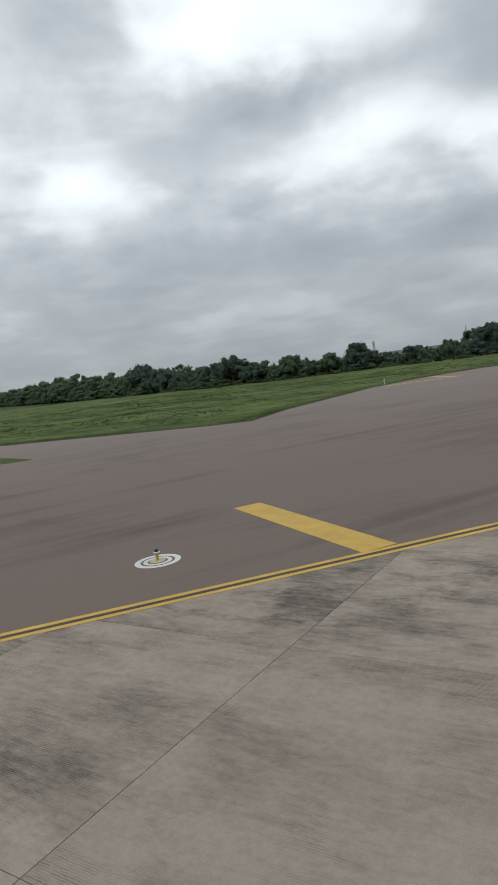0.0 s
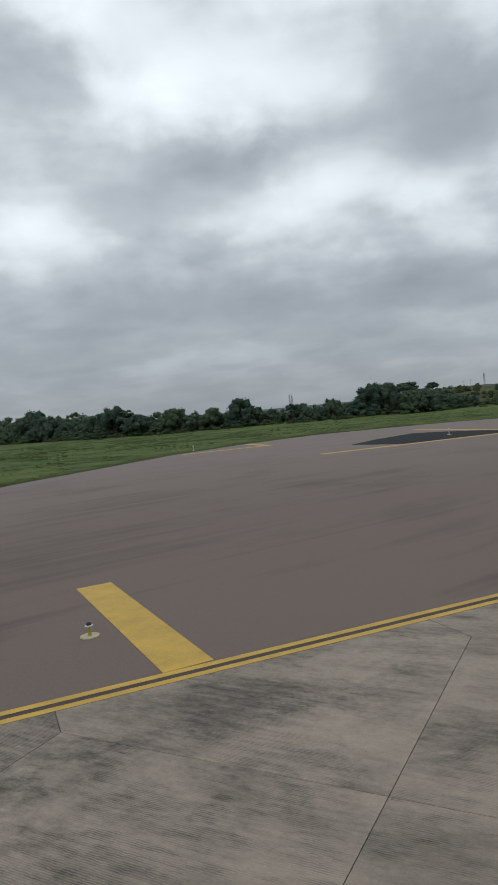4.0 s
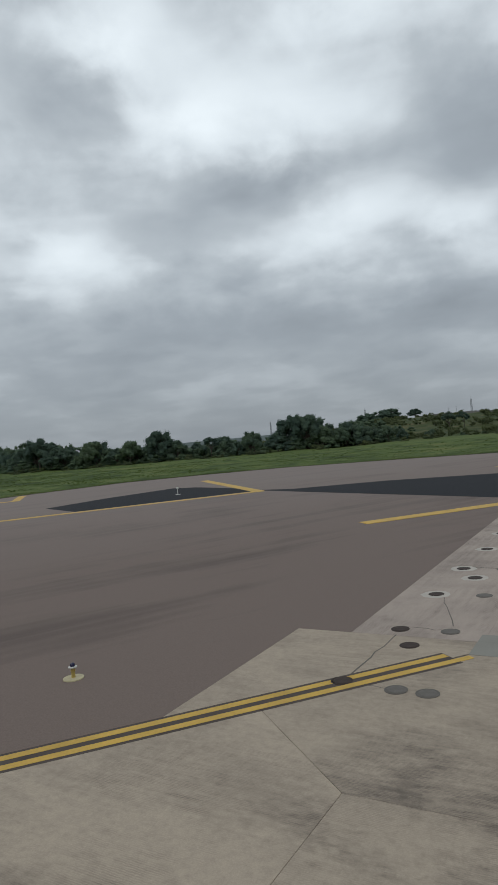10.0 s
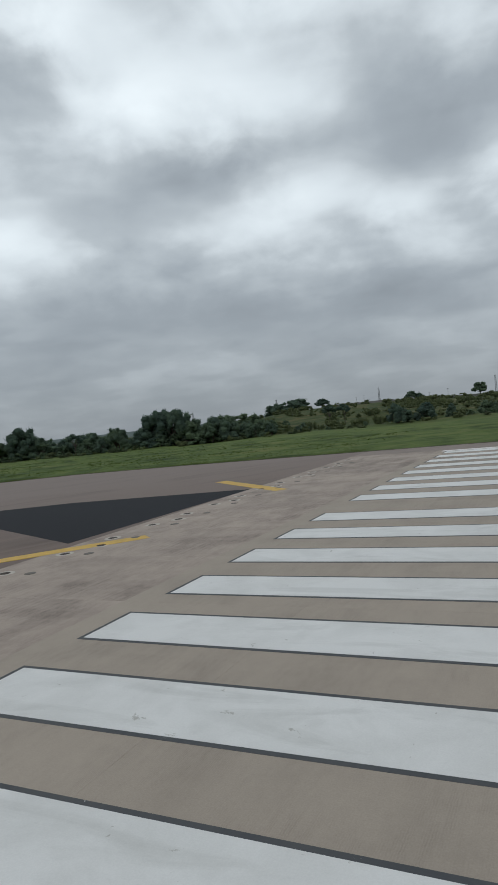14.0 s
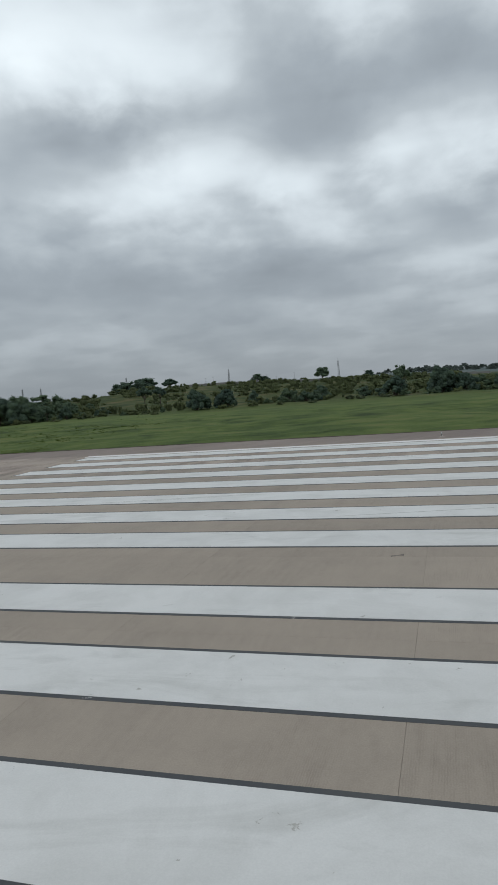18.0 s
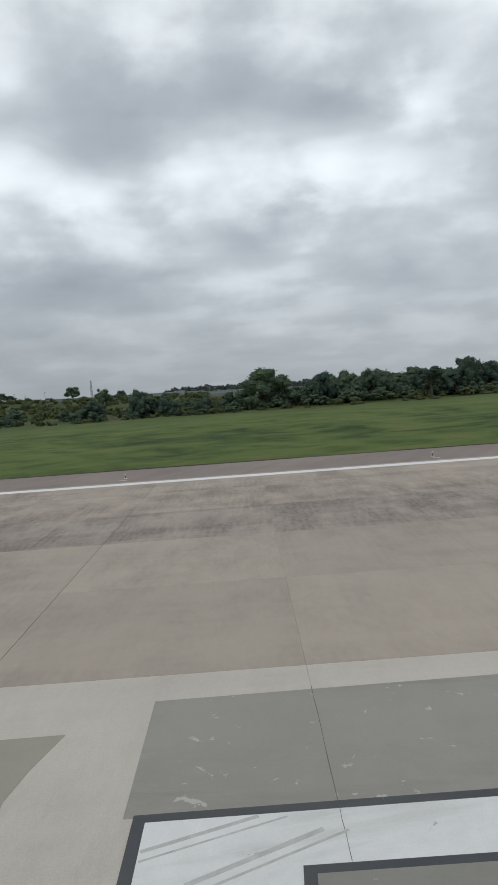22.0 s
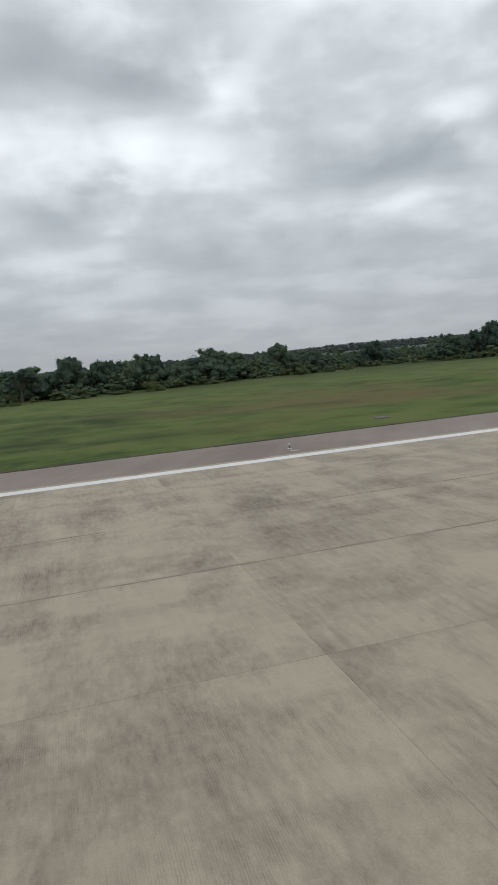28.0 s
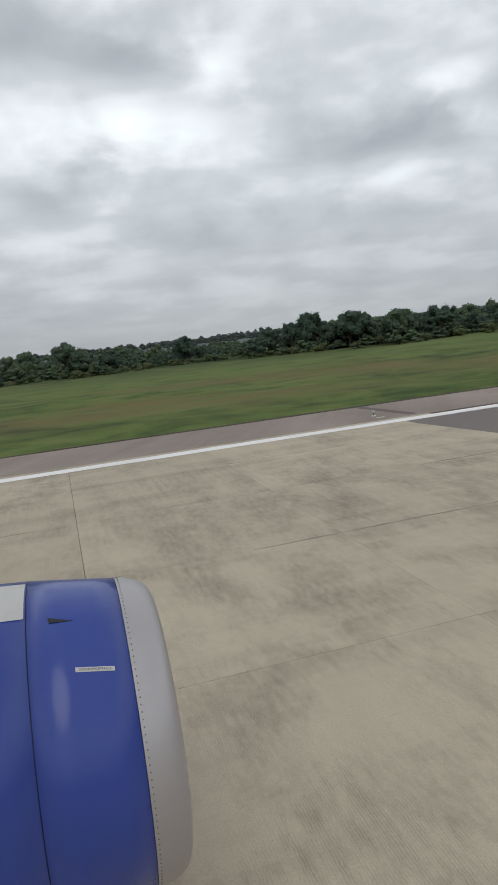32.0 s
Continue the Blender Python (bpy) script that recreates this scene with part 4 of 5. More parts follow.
FILL = {kind: [filler(kind, s) for s in (31, 32, 33)] for kind in ("broad", "dense", "open", "shrub")}
KINDS = {}
for kind, seeds in (("broad", (1, 2, 3, 14)), ("dense", (4, 5, 6, 15)), ("open", (7, 8, 16)), ("shrub", (9, 10, 12))):
    KINDS[kind] = [make_tree(kind, s) for s in seeds]
LABELS = {"broad": ("dark green broadleaf tree with a rounded uneven crown", "tree", "trees behind the grass"),
          "dense": ("dense dark green bushy tree, leafy to the ground", "tree", "trees behind the grass"),
          "open": ("slender tree with an open flat-topped crown", "tree", "trees behind the grass"),
          "shrub": ("low green shrub at the edge of the grass", "shrub", "shrubs along the grass")}
for kind, obs in KINDS.items():
    for ob in obs:
        tagged(ob, *LABELS[kind])
used = set()
BAKED = []


def spot(x, y, height, wide, full):
    k = height / full
    return Matrix.LocRotScale((x, y, land(x, y) - 0.05), Euler((0, 0, rng.uniform(0, 6.28))), (wide * k, wide * k, k))


def plant(kind, x, y, height, wide=1.0, alone=True):
    """Set a tree; alone False keeps it for the joined woodland."""
    m = spot(x, y, height, wide, 1.9 if kind == "shrub" else 5.7)
    if kind == "dense":
        m.translation.z -= 0.09 * height
    if not alone:
        BAKED.append((kind, rng.choice(FILL[kind]), m))
        return
    ob = rng.choice(KINDS[kind])
    if ob.name in used:
        copy_thing(ob, Matrix.LocRotScale(m.to_translation(), m.to_quaternion(), None)).scale = m.to_scale()
    else:
        used.add(ob.name)
        ob.matrix_basis = m


def bake(name, entries, mat, label, category):
    """One joined object of many crowns."""
    verts = np.concatenate([quads @ np.array(m)[:3, :3].T + np.array(m)[:3, 3] for _, quads, m in entries])
    return tagged(new(name, quad_mesh(name, verts, mat)), label, category, kind="stuff")


def along(points, x):
    for (a, b), (c, d) in zip(points, points[1:]):
        if a <= x <= c:
            return b + (d - b) * (x - a) / (c - a)
    return points[-1][1]


FRONT = [(-760, 400), (-600, 330), (-450, 225), (-300, 140), (-190, 98), (-150, 86), (-100, 92), (-60, 104), (-20, 116), (40, 122), (90, 124), (130, 136), (165, 142), (205, 118), (270, 140), (420, 190)]
TOPS = [(-760, 13), (-600, 12.5), (-281, 11.2), (-230, 10.6), (-200, 9.4), (-182, 8.6), (-160, 7.8), (-149, 7.2), (-137, 7.4), (-130, 6.0), (-119, 5.0), (-108, 4.8), (-101, 5.4), (-93, 4.2), (-90, 5.9), (-82, 5.8),
        (-72, 6.3), (-66, 6.9), (-60, 5.0), (-54, 3.0), (15, 3.0), (30, 3.3), (38, 4.2), (60, 5.4), (67, 6.6), (78, 5.8), (90, 6.2), (96, 6.4), (108, 7.0), (120, 7.3),
        (132, 7.0), (145, 6.9), (148, 6.0), (154, 3.8), (160, 5.6), (166, 5.2), (171, 3.3), (178, 4.4), (183, 6.4), (190, 7.0), (202, 7.0), (215, 7.1), (420, 8)]

# trees that stand out by themselves: build, place, height of the top over the runway, spread
for kind, x, y, top, w in (("broad", -115.8, 97, 8.6, 1.0), ("broad", -80.5, 105, 9.4, 0.95), ("broad", -76.2, 106, 9.0, 0.9), ("dense", -82, 103, 5.8, 1.5), ("dense", -72.5, 107, 6.4, 1.4), ("dense", -65.6, 109, 7.0, 1.25),
                           ("broad", -137, 94, 7.4, 1.1), ("broad", -149, 93, 6.8, 1.2), ("open", -101, 99, 5.6, 1.0), ("broad", -90.6, 102, 6.0, 1.0), ("open", -52.7, 150, 6.6, 0.8), ("open", -49, 152, 6.3, 0.7)):
    plant(kind, x, y, top - land(x, y), w)
for kind, x, y, top, w in (("broad", -130, 290, 11.6, 1.5), ("broad", -119.5, 290, 12.4, 1.8), ("broad", -105, 290, 11.2, 1.6), ("broad", -60.6, 290, 9.9, 1.3), ("broad", -57, 292, 8.8, 1.2), ("broad", -29.3, 290, 10.6, 1.1),
                           ("broad", -8, 290, 7.5, 1.3), ("dense", -26, 120, 5.4, 1.1), ("dense", -20.5, 123, 4.8, 1.2), ("dense", 15.5, 126, 4.9, 1.3), ("open", 16.5, 133, 6.6, 0.8), ("dense", -8, 130, 3.9, 1.2), ("dense", -0.5, 128, 4.0, 1.2)):
    plant(kind, x, y, top - land(x, y), w)
for kind, x, y, top, w in (("dense", 25, 127, 6.6, 0.95), ("dense", 29.6, 128, 4.4, 1.2), ("broad", 48.8, 130, 8.4, 1.2), ("open", 53.3, 131, 6.9, 1.0), ("broad", 60.9, 130, 7.0, 0.8), ("broad", 72, 131, 7.0, 1.0), ("broad", 90.6, 132, 7.9, 0.8),
                           ("broad", 106, 136, 7.5, 0.9), ("broad", 120, 140, 7.6, 1.0), ("broad", 136, 144, 7.6, 0.9), ("broad", 162, 148, 6.3, 1.0), ("broad", 187, 136, 8.3, 0.85), ("broad", 183, 138, 6.6, 0.8), ("broad", 196, 131, 7.4, 1.0)):
    plant(kind, x, y, top - land(x, y), w)

x = -720.0
while x < 330:
    h, f = along(TOPS, x) * (1 + 0.34 * noise.noise((x * 0.085, 3.3, 0.7))), along(FRONT, x)
    scrub = -55 < x < 28
    for row in range(4):
        if scrub and (row > 1 or rng.random() < 0.6):
            continue
        y = f + 7 + row * 6.5 + rng.uniform(-3, 3)
        kind = "dense" if scrub else rng.choices(("broad", "dense", "open"), (5, 6, 0.8))[0]
        if 28 < x < 60 and row > 1:
            continue
        plant(kind, x + rng.uniform(-2.4, 2.4), y, h * rng.uniform(0.55, 1.16) * (1.0, 1.0, 0.95, 0.9)[row], rng.uniform(0.8, 1.35), alone=row < 2 and -235 < x < 270)
    # bushy growth that closes the foot of the trees
    if not scrub or rng.random() < 0.4:
        for row in range(1 if scrub else 2):
            plant("dense", x + rng.uniform(-2.3, 2.3), f + 5 + row * 7 + rng.uniform(-2, 2), h * rng.uniform(0.3, 0.55), rng.uniform(1.3, 2.0), alone=False)
    x += 4.6 if x > -240 else 7.5

x = -260.0
while x < 300:
    f = along(FRONT, x)
    for row in range(2):
        if rng.random() < (0.5 if x < 60 or row == 0 else 1.0):
            plant("shrub", x + rng.uniform(-2, 2), f + row * 5 - 1 + rng.uniform(-3, 3), rng.uniform(0.5, 1.5) * (1 if x < 60 else 1.35), rng.uniform(1.1, 1.8), alone=row == 0)
    x += 2.6
# scrub up the low rise and behind the first trees, in loose drifts
for _ in range(2300):
    x = rng.uniform(-190, 110)
    y = rng.uniform(along(FRONT, x) + 8, 296 if x < 30 else 185)
    if noise.noise((x * 0.05, y * 0.035, 4.0)) < (-0.02 if -125 < x < -25 else -0.26 if x < 60 else -0.5):
        continue
    plant("shrub" if x < 40 else "dense", x, y, rng.uniform(0.6, 2.2) * (1.1 if x < 60 else 1.6), rng.uniform(0.9, 1.5), alone=False)
for _ in range(420):
    x = rng.uniform(110, 420)
    plant("dense", x, along(FRONT, x) + rng.uniform(30, 220), rng.uniform(2.0, 4.2), rng.uniform(0.9, 1.3), alone=False)
bake("woodland", [e for e in BAKED if e[0] != "shrub"], M_LEAF, "dark green trees standing close behind the first row", "woodland")
bake("scrub", [e for e in BAKED if e[0] == "shrub"], M_SHRUB, "low green scrub scattered over the rising ground", "scrub")
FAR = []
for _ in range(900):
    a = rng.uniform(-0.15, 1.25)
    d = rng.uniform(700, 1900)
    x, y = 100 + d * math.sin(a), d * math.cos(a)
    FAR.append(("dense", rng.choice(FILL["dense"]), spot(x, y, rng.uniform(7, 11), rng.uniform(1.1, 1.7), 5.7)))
bake("far_woods", FAR, M_HAZED_LEAF, "hazy blue-green woods on the low far hills", "far woods")

# ---- lights, pots and small things on the pavement ----
M_POST = painted("yellow enamel", (0.42, 0.30, 0.075), 0.5, 0, 0.2, 8)
M_PALE = painted("pale enamel", (0.62, 0.60, 0.54), 0.5, 0, 0.12, 8)
M_CREAM = painted("cream enamel", (0.52, 0.45, 0.27), 0.55, 0, 0.15, 9)
M_LENS = painted("dark blue glass", (0.012, 0.014, 0.05), 0.15)
M_CLEAR = painted("clear glass cover", (0.55, 0.57, 0.58), 0.12)
M_RUST = painted("rusty iron", (0.055, 0.038, 0.030), 0.85, 0.2, 0.4, 9)
M_GROUT = painted("pale grout", (0.50, 0.455, 0.395), 0.9, 0, 0.15, 5)
M_LID = painted("grey iron lid", (0.155, 0.138, 0.118), 0.7, 0.3, 0.2, 9)
M_CRACK = painted("open crack", (0.15, 0.130, 0.110), 0.95)


def taxi_light():
    ob = tagged(empty("taxiway_light"), "yellow taxiway edge light with a dark blue lens", "taxiway light", "taxiway edge lights")
    part("base_plate", lathe(bmesh.new(), [(-0.02, 0.0), (-0.02, 0.21), (0.018, 0.21), (0.026, 0.19), (0.026, 0.05)], 24), M_CREAM, ob, "cream base plate")
    part("post", lathe(bmesh.new(), [(0.02, 0.045), (0.05, 0.04), (0.17, 0.036), (0.18, 0.05), (0.215, 0.05), (0.22, 0.034), (0.27, 0.034)], 14), M_POST, ob)
    part("collar", lathe(bmesh.new(), [(0.265, 0.03), (0.275, 0.085), (0.295, 0.09), (0.305, 0.055)], 18), M_PALE, ob, "pale metal collar")
    part("lens", lathe(bmesh.new(), [(0.30, 0.05), (0.32, 0.052), (0.365, 0.046), (0.385, 0.03), (0.39, 0.01)], 16), M_LENS, ob, "dark blue glass lens")
    return ob


def ring(place, inner, outer):
    bm = bmesh.new()
    n = 56
    rows = []
    for r, z in ((inner, -0.02), (inner, -0.003), (outer, -0.003), (outer, -0.02)):
        rows.append([bm.verts.new((place[0] + r * math.cos(2 * math.pi * i / n), place[1] + r * math.sin(2 * math.pi * i / n), z)) for i in range(n)])
    for a, b in zip(rows, rows[1:]):
        for i in range(n):
            bm.faces.new((a[i], b[i], b[(i + 1) % n], a[(i + 1) % n]))
    return tagged(link_mesh("painted_ring", bm, M_WHITE), "white ring painted round a taxiway light", "painted ring", "rings round the lights", "structure")


first = taxi_light()
first.matrix_basis = pose(-47.36, -76.39, -0.004) @ Matrix.Diagonal((1, 1, 0.8, 1))
for x, y in ((-20.15, -43.15), (-34.16, -60.39), (-13.3, -35.35)):
    copy_thing(first, pose(x, y, -0.004, 0, 0, 40))
for x, y in ((-47.36, -76.39), (-20.15, -43.15)):
    ring((x, y), 0.44, 0.59)
    ring((x, y), 0.26, 0.37)


def runway_light():
    ob = tagged(empty("runway_light"), "small pale runway edge light on a concrete pad", "runway light", "runway edge lights")
    part("base_plate", lathe(bmesh.new(), [(-0.02, 0.0), (-0.02, 0.15), (0.02, 0.15), (0.03, 0.12), (0.03, 0.04)], 18), M_PALE, ob)
    part("post", lathe(bmesh.new(), [(0.02, 0.04), (0.2, 0.034), (0.21, 0.06), (0.24, 0.06), (0.25, 0.05)], 12), M_LID, ob)
    part("lens", lathe(bmesh.new(), [(0.245, 0.06), (0.26, 0.075), (0.33, 0.07), (0.365, 0.05), (0.38, 0.012)], 16), M_CLEAR, ob, "clear glass lens")
    return ob


rl = runway_light()
rl.matrix_basis = pose(25.65, 32.0, -0.004) @ Matrix.Scale(0.72, 4)
for x in (38.02, 55.0, 84.8, 98.9, 117.8, 148.0):
    copy_thing(rl, pose(x, 32.0, -0.004)).scale = (0.72, 0.72, 0.72)
for x in (25.65, 38.02, 55.0, 84.8, 98.9, 117.8, 148.0):
    marking("light_pad", [(x - 0.2, 31.2), (x + 0.2, 31.2), (x + 0.2, 31.4), (x - 0.2, 31.4)], M_GROUT, "pale worn pad before a runway light", "painted pad", 0.002, "pads of the runway lights")


def tall_light(x, y):
    ob = tagged(empty("threshold_light", (x, y, -0.006)), "white raised light on a thin post", "airfield light", "raised airfield lights")
    part("base_plate", lathe(bmesh.new(), [(-0.01, 0.0), (-0.01, 0.22), (0.03, 0.22), (0.05, 0.06)], 18), M_PALE, ob)
    part("post", lathe(bmesh.new(), [(0.03, 0.03), (0.52, 0.025)], 10), M_PALE, ob)
    part("head", lathe(bmesh.new(), [(0.50, 0.03), (0.53, 0.11), (0.59, 0.12), (0.66, 0.08), (0.68, 0.02)], 16), M_PALE, ob)


tall_light(-39.2, 2.45)
tall_light(-71.4, 1.6)


def light_pot(x, y, patch, lid):
    name = "light_pot" if lid is M_RUST else "cable_pit"
    label = "rusty round light pot set in pale grout" if patch else "grey round pit cover in the concrete"
    ob = tagged(empty(name, (x, y, 0)), label, "light pot" if lid is M_RUST else "pit cover", "pots across the runway end")
    if patch:
        bm = bmesh.new()
        lathe(bm, [(-0.02, 0.36), (0.002, 0.36), (0.004, 0.34), (0.004, 0.1)], 11)
        for v in bm.verts:
            v.co.x *= rng.uniform(0.92, 1.12)
            v.co.y *= rng.uniform(0.92, 1.12)
        part("grout", bm, M_GROUT, ob, "pale grout")
    part("rim", lathe(bmesh.new(), [(-0.02, 0.2), (0.009, 0.2), (0.011, 0.18), (0.006, 0.17), (0.006, 0.02)], 22), lid, ob)
    part("cover", lathe(bmesh.new(), [(-0.02, 0.16), (0.010, 0.16), (0.014, 0.13), (0.014, 0.02)], 20), lid, ob)
    return ob


for k in range(20):
    y = -30.8 + 3.04 * k
    light_pot(-8.08 + rng.uniform(-0.05, 0.05), y, k > 0, M_RUST)
    light_pot(-6.93 + rng.uniform(-0.04, 0.04), y + 0.05, False, M_LID)
light_pot(-8.08, -33.95, False, M_RUST)
for x in (-7.04, -6.5):
    light_pot(x, -34.07, False, M_LID)
for k in range(10):
    light_pot(-7.52, -31.8 + 5.95 * k, k > 0, M_RUST)


def crack(points, width=0.02, high=0.0025):
    bm = bmesh.new()
    for a, b in zip(points, points[1:]):
        if a != b:
            prism(bar(a, b, width * rng.uniform(0.7, 1.3)), -0.01, high, 0, bm)
    return tagged(link_mesh("crack", bm, M_CRACK), "thin crack in the concrete", "crack", "cracks", "structure")


def wander(a, b, steps, sway):
    out = []
    for i in range(steps + 1):
        k = i / steps
        s = sway if 0 < i < steps else 0
        out.append((a[0] + (b[0] - a[0]) * k + rng.uniform(-s, s), a[1] + (b[1] - a[1]) * k + rng.uniform(-s, s)))
    return out


for k in (0, 1, 2, 4):
    y = -30.8 + 3.04 * k
    crack(wander((-8.0, y + 0.2), (-7.0, y - 2.6 if k % 2 else y + 0.1), 6, 0.05), 0.02)
for x in (45.46, 50.22):
    crack(wander((x, 5.0), (x, 2.2), 6, 0.006), 0.009, 0.0055)
    crack(wander((x, 2.05), (x, 1.25), 4, 0.006), 0.007, 0.0125)
crack(wander((-8.0, -31.2), (-8.05, -33.8), 7, 0.04), 0.03)
crack(wander((-7.95, -34.0), (-7.1, -34.06), 5, 0.03), 0.02)
for k in range(-4, 8):
    y = STRIPE * (1 + 2 * k) if k >= 0 else STRIPE * 2 * k
    crack(wander((30.3, y + 0.03), (30.3, y + STRIPE - 0.03), 5, 0.006), 0.008, 0.0095)
crack(wander((40.2, 2.0), (41.9, 0.9), 7, 0.02), 0.010)

drain = tagged(empty("drain_cover", (39.98, 1.25, 0)), "dark round drain cover at a slab joint", "drain cover")
part("frame", lathe(bmesh.new(), [(-0.02, 0.135), (0.006, 0.135), (0.008, 0.115), (0.004, 0.11), (0.004, 0.02)], 20), M_LID, drain)
part("grate", lathe(bmesh.new(), [(-0.02, 0.10), (0.007, 0.10), (0.010, 0.085), (0.010, 0.02)], 20), M_LID, drain)

for x, y, w in ((107.9, 40.0, 0.8), (117.9, 40.3, 0.7), (122.9, 40.35, 0.8)):
    z = land(x, y)
    ob = tagged(link_mesh("concrete_pad", prism([(x - w / 2, y - 0.35), (x + w / 2, y - 0.35), (x + w / 2, y + 0.35), (x - w / 2, y + 0.35)], z - 0.1, z + 0.06, 0.02), M_LID), "grey concrete pad half sunk in the grass", "concrete pad", "pads in the grass")

# ---- masts and wall on the rise ----
def beam(bm, a, b, r):
    limb(bm, a, b, r, r, 4)


def mast(x, y, top):
    base = land(x, y) - 0.1
    ob = tagged(empty("lattice_mast", (x, y, base)), "tall grey lattice mast on the rise", "mast", "lattice masts")
    h = top - base
    legs = []
    for sx, sy in ((1, 1), (-1, 1), (-1, -1), (1, -1)):
        bm = bmesh.new()
        beam(bm, (sx * 0.42, sy * 0.42, 0), (sx * 0.24, sy * 0.24, h), 0.055)
        part("leg", bm, M_STEEL, ob)
    bm = bmesh.new()
    n = max(4, int(h / 0.9))
    for i in range(n):
        z0, z1 = h * i / n, h * (i + 1) / n
        w0, w1 = 0.42 - 0.18 * i / n, 0.42 - 0.18 * (i + 1) / n
        for (ax, ay), (bx, by) in (((1, 1), (-1, 1)), ((-1, 1), (-1, -1)), ((-1, -1), (1, -1)), ((1, -1), (1, 1))):
            beam(bm, (ax * w0, ay * w0, z0), (bx * w1, by * w1, z1), 0.03)
            beam(bm, (bx * w0, by * w0, z0), (ax * w1, ay * w1, z1), 0.03)
    part("bracing", bm, M_STEEL, ob)
    bm = bmesh.new()
    beam(bm, (0, 0, h - 0.3), (0, 0, h + 1.2), 0.03)
    part("spike", bm, M_STEEL, ob)


for x, y, top in ((-82.1, 313.8, 13.6), (-23.5, 302, 13.0), (-140.7, 314.3, 13.6), (-186.8, 286.4, 11.6), (-205, 330, 12)):
    mast(x, y, top)


def pole(x, y, h):
    base = land(x, y) - 0.1
    ob = tagged(empty("pole", (x, y, base)), "thin grey pole on the rise", "pole", "thin poles")
    bm = bmesh.new()
    limb(bm, (0, 0, 0), (0, 0, h), 0.09, 0.06, 6)
    part("shaft", bm, M_STEEL, ob)
    bm = bmesh.new()
    limb(bm, (-0.5, 0, h - 0.3), (0.5, 0, h - 0.3), 0.05, 0.05, 5)
    part("crossarm", bm, M_STEEL, ob)


for x, h in ((-92, 3.6), (-88, 4.2), (-60, 4.4), (-55, 3.4), (-46, 4.8), (-12, 4.2), (-2, 3.4), (10, 4.0), (30, 4.4)):
    pole(x, 306, h)

M_WALL = painted("weathered wall", (0.23, 0.225, 0.21), 0.9, 0, 0.2, 0.6)
wall = tagged(empty("boundary_wall"), "long low grey boundary wall along the rise", "wall")
xs = [-118 + 6.0 * k for k in range(28)]
for a, b in zip(xs, xs[1:]):
    y0, y1 = 297 + 2 * math.sin(a * 0.03), 297 + 2 * math.sin(b * 0.03)
    z = min(land(a, y0), land(b, y1)) - 0.2
    part("panel", prism(bar((a + 0.1, y0), (b - 0.1, y1), 0.2), z, z + 1.3, 0.02), M_WALL, wall)
    part("pier", prism(bar((a - 0.15, y0), (a + 0.15, y0), 0.34), z, z + 1.5, 0.02), M_WALL, wall)

# pale hut among the trees
hx, hy = 86.5, 163.0
hut = tagged(empty("hut", (hx, hy, land(hx, hy) - 0.1)), "small pale hut half hidden by trees", "hut")
M_HUT = painted("pale limewash", (0.55, 0.54, 0.5), 0.9, 0, 0.12, 1.5)
part("wall", prism([(-1.6, -1.3), (1.6, -1.3), (1.6, 1.3), (-1.6, 1.3)], 0, 4.2), M_HUT, hut)
part("roof", prism([(-1.9, -1.6), (1.9, -1.6), (1.9, 1.6), (-1.9, 1.6)], 4.2, 4.45, 0.04), M_WALL, hut)
part("door", prism([(-0.45, -1.36), (0.45, -1.36), (0.45, -1.29), (-0.45, -1.29)], 0.05, 2.1), M_LID, hut)

# bare earth lip between the pavement and the grass
EARTH = []
M_SOIL = painted("bare earth", (0.070, 0.056, 0.036), 0.95, 0, 0.4, 5)
EDGE_LINE = [(240 - 6.0 * k, EDGE) for k in range(42)] + GRASS_LINE
for a, c in zip(EDGE_LINE, EDGE_LINE[1:]):
    n = max(1, int(math.hypot(c[0] - a[0], c[1] - a[1]) / 6))
    for i in range(n):
        p = (a[0] + (c[0] - a[0]) * i / n, a[1] + (c[1] - a[1]) * i / n)
        q = (a[0] + (c[0] - a[0]) * (i + 1) / n, a[1] + (c[1] - a[1]) * (i + 1) / n)
        EARTH.append(prism(bar(p, q, rng.uniform(0.16, 0.34)), -0.1, rng.uniform(0.015, 0.035), 0.01, EARTH.pop() if EARTH else None))
tagged(link_mesh("earth_edge", EARTH[0], M_SOIL), "dark bare earth along the edge of the pavement", "earth", kind="stuff")

# ---- grass blades ----
def tufts(count):
    r = random.Random(5)
    verts, faces = [], []
    tries = 0
    while len(faces) < count and tries < count * 6:
        tries += 1
        x = r.uniform(-120, -10)
        y = r.uniform(-60, 75)
        d = paved(x, y)
        if d < 0.03 or d > 4 or r.random() > 1.05 - d / 4:
            continue
        z = land(x, y) - 0.02
        tall = r.uniform(0.04, 0.10) * (0.6 + 0.9 * max(0, noise.noise((x * 0.12, y * 0.12, 7.0)) + 0.35))
        for _ in range(5):
            a, w = r.uniform(0, 6.28), r.uniform(0.015, 0.04)
            ox, oy = x + r.gauss(0, 0.14), y + r.gauss(0, 0.14)
            if paved(ox, oy) < 0:
                continue
            lx, ly = r.gauss(0, 0.07), r.gauss(0, 0.07)
            n = len(verts)
            verts += [(ox - w * math.cos(a), oy - w * math.sin(a), z), (ox + w * math.cos(a), oy + w * math.sin(a), z), (ox + lx, oy + ly, z + tall * r.uniform(0.6, 1.2))]
            faces.append((n, n + 1, n + 2))
    mesh = bpy.data.meshes.new("grass_tufts")
    mesh.from_pydata(verts, [], faces)
    mesh.materials.append(M_BLADE)
    tagged(new("grass_tufts", mesh), "uneven tufts of green grass beside the pavement", "grass", kind="stuff")


tufts(60000)


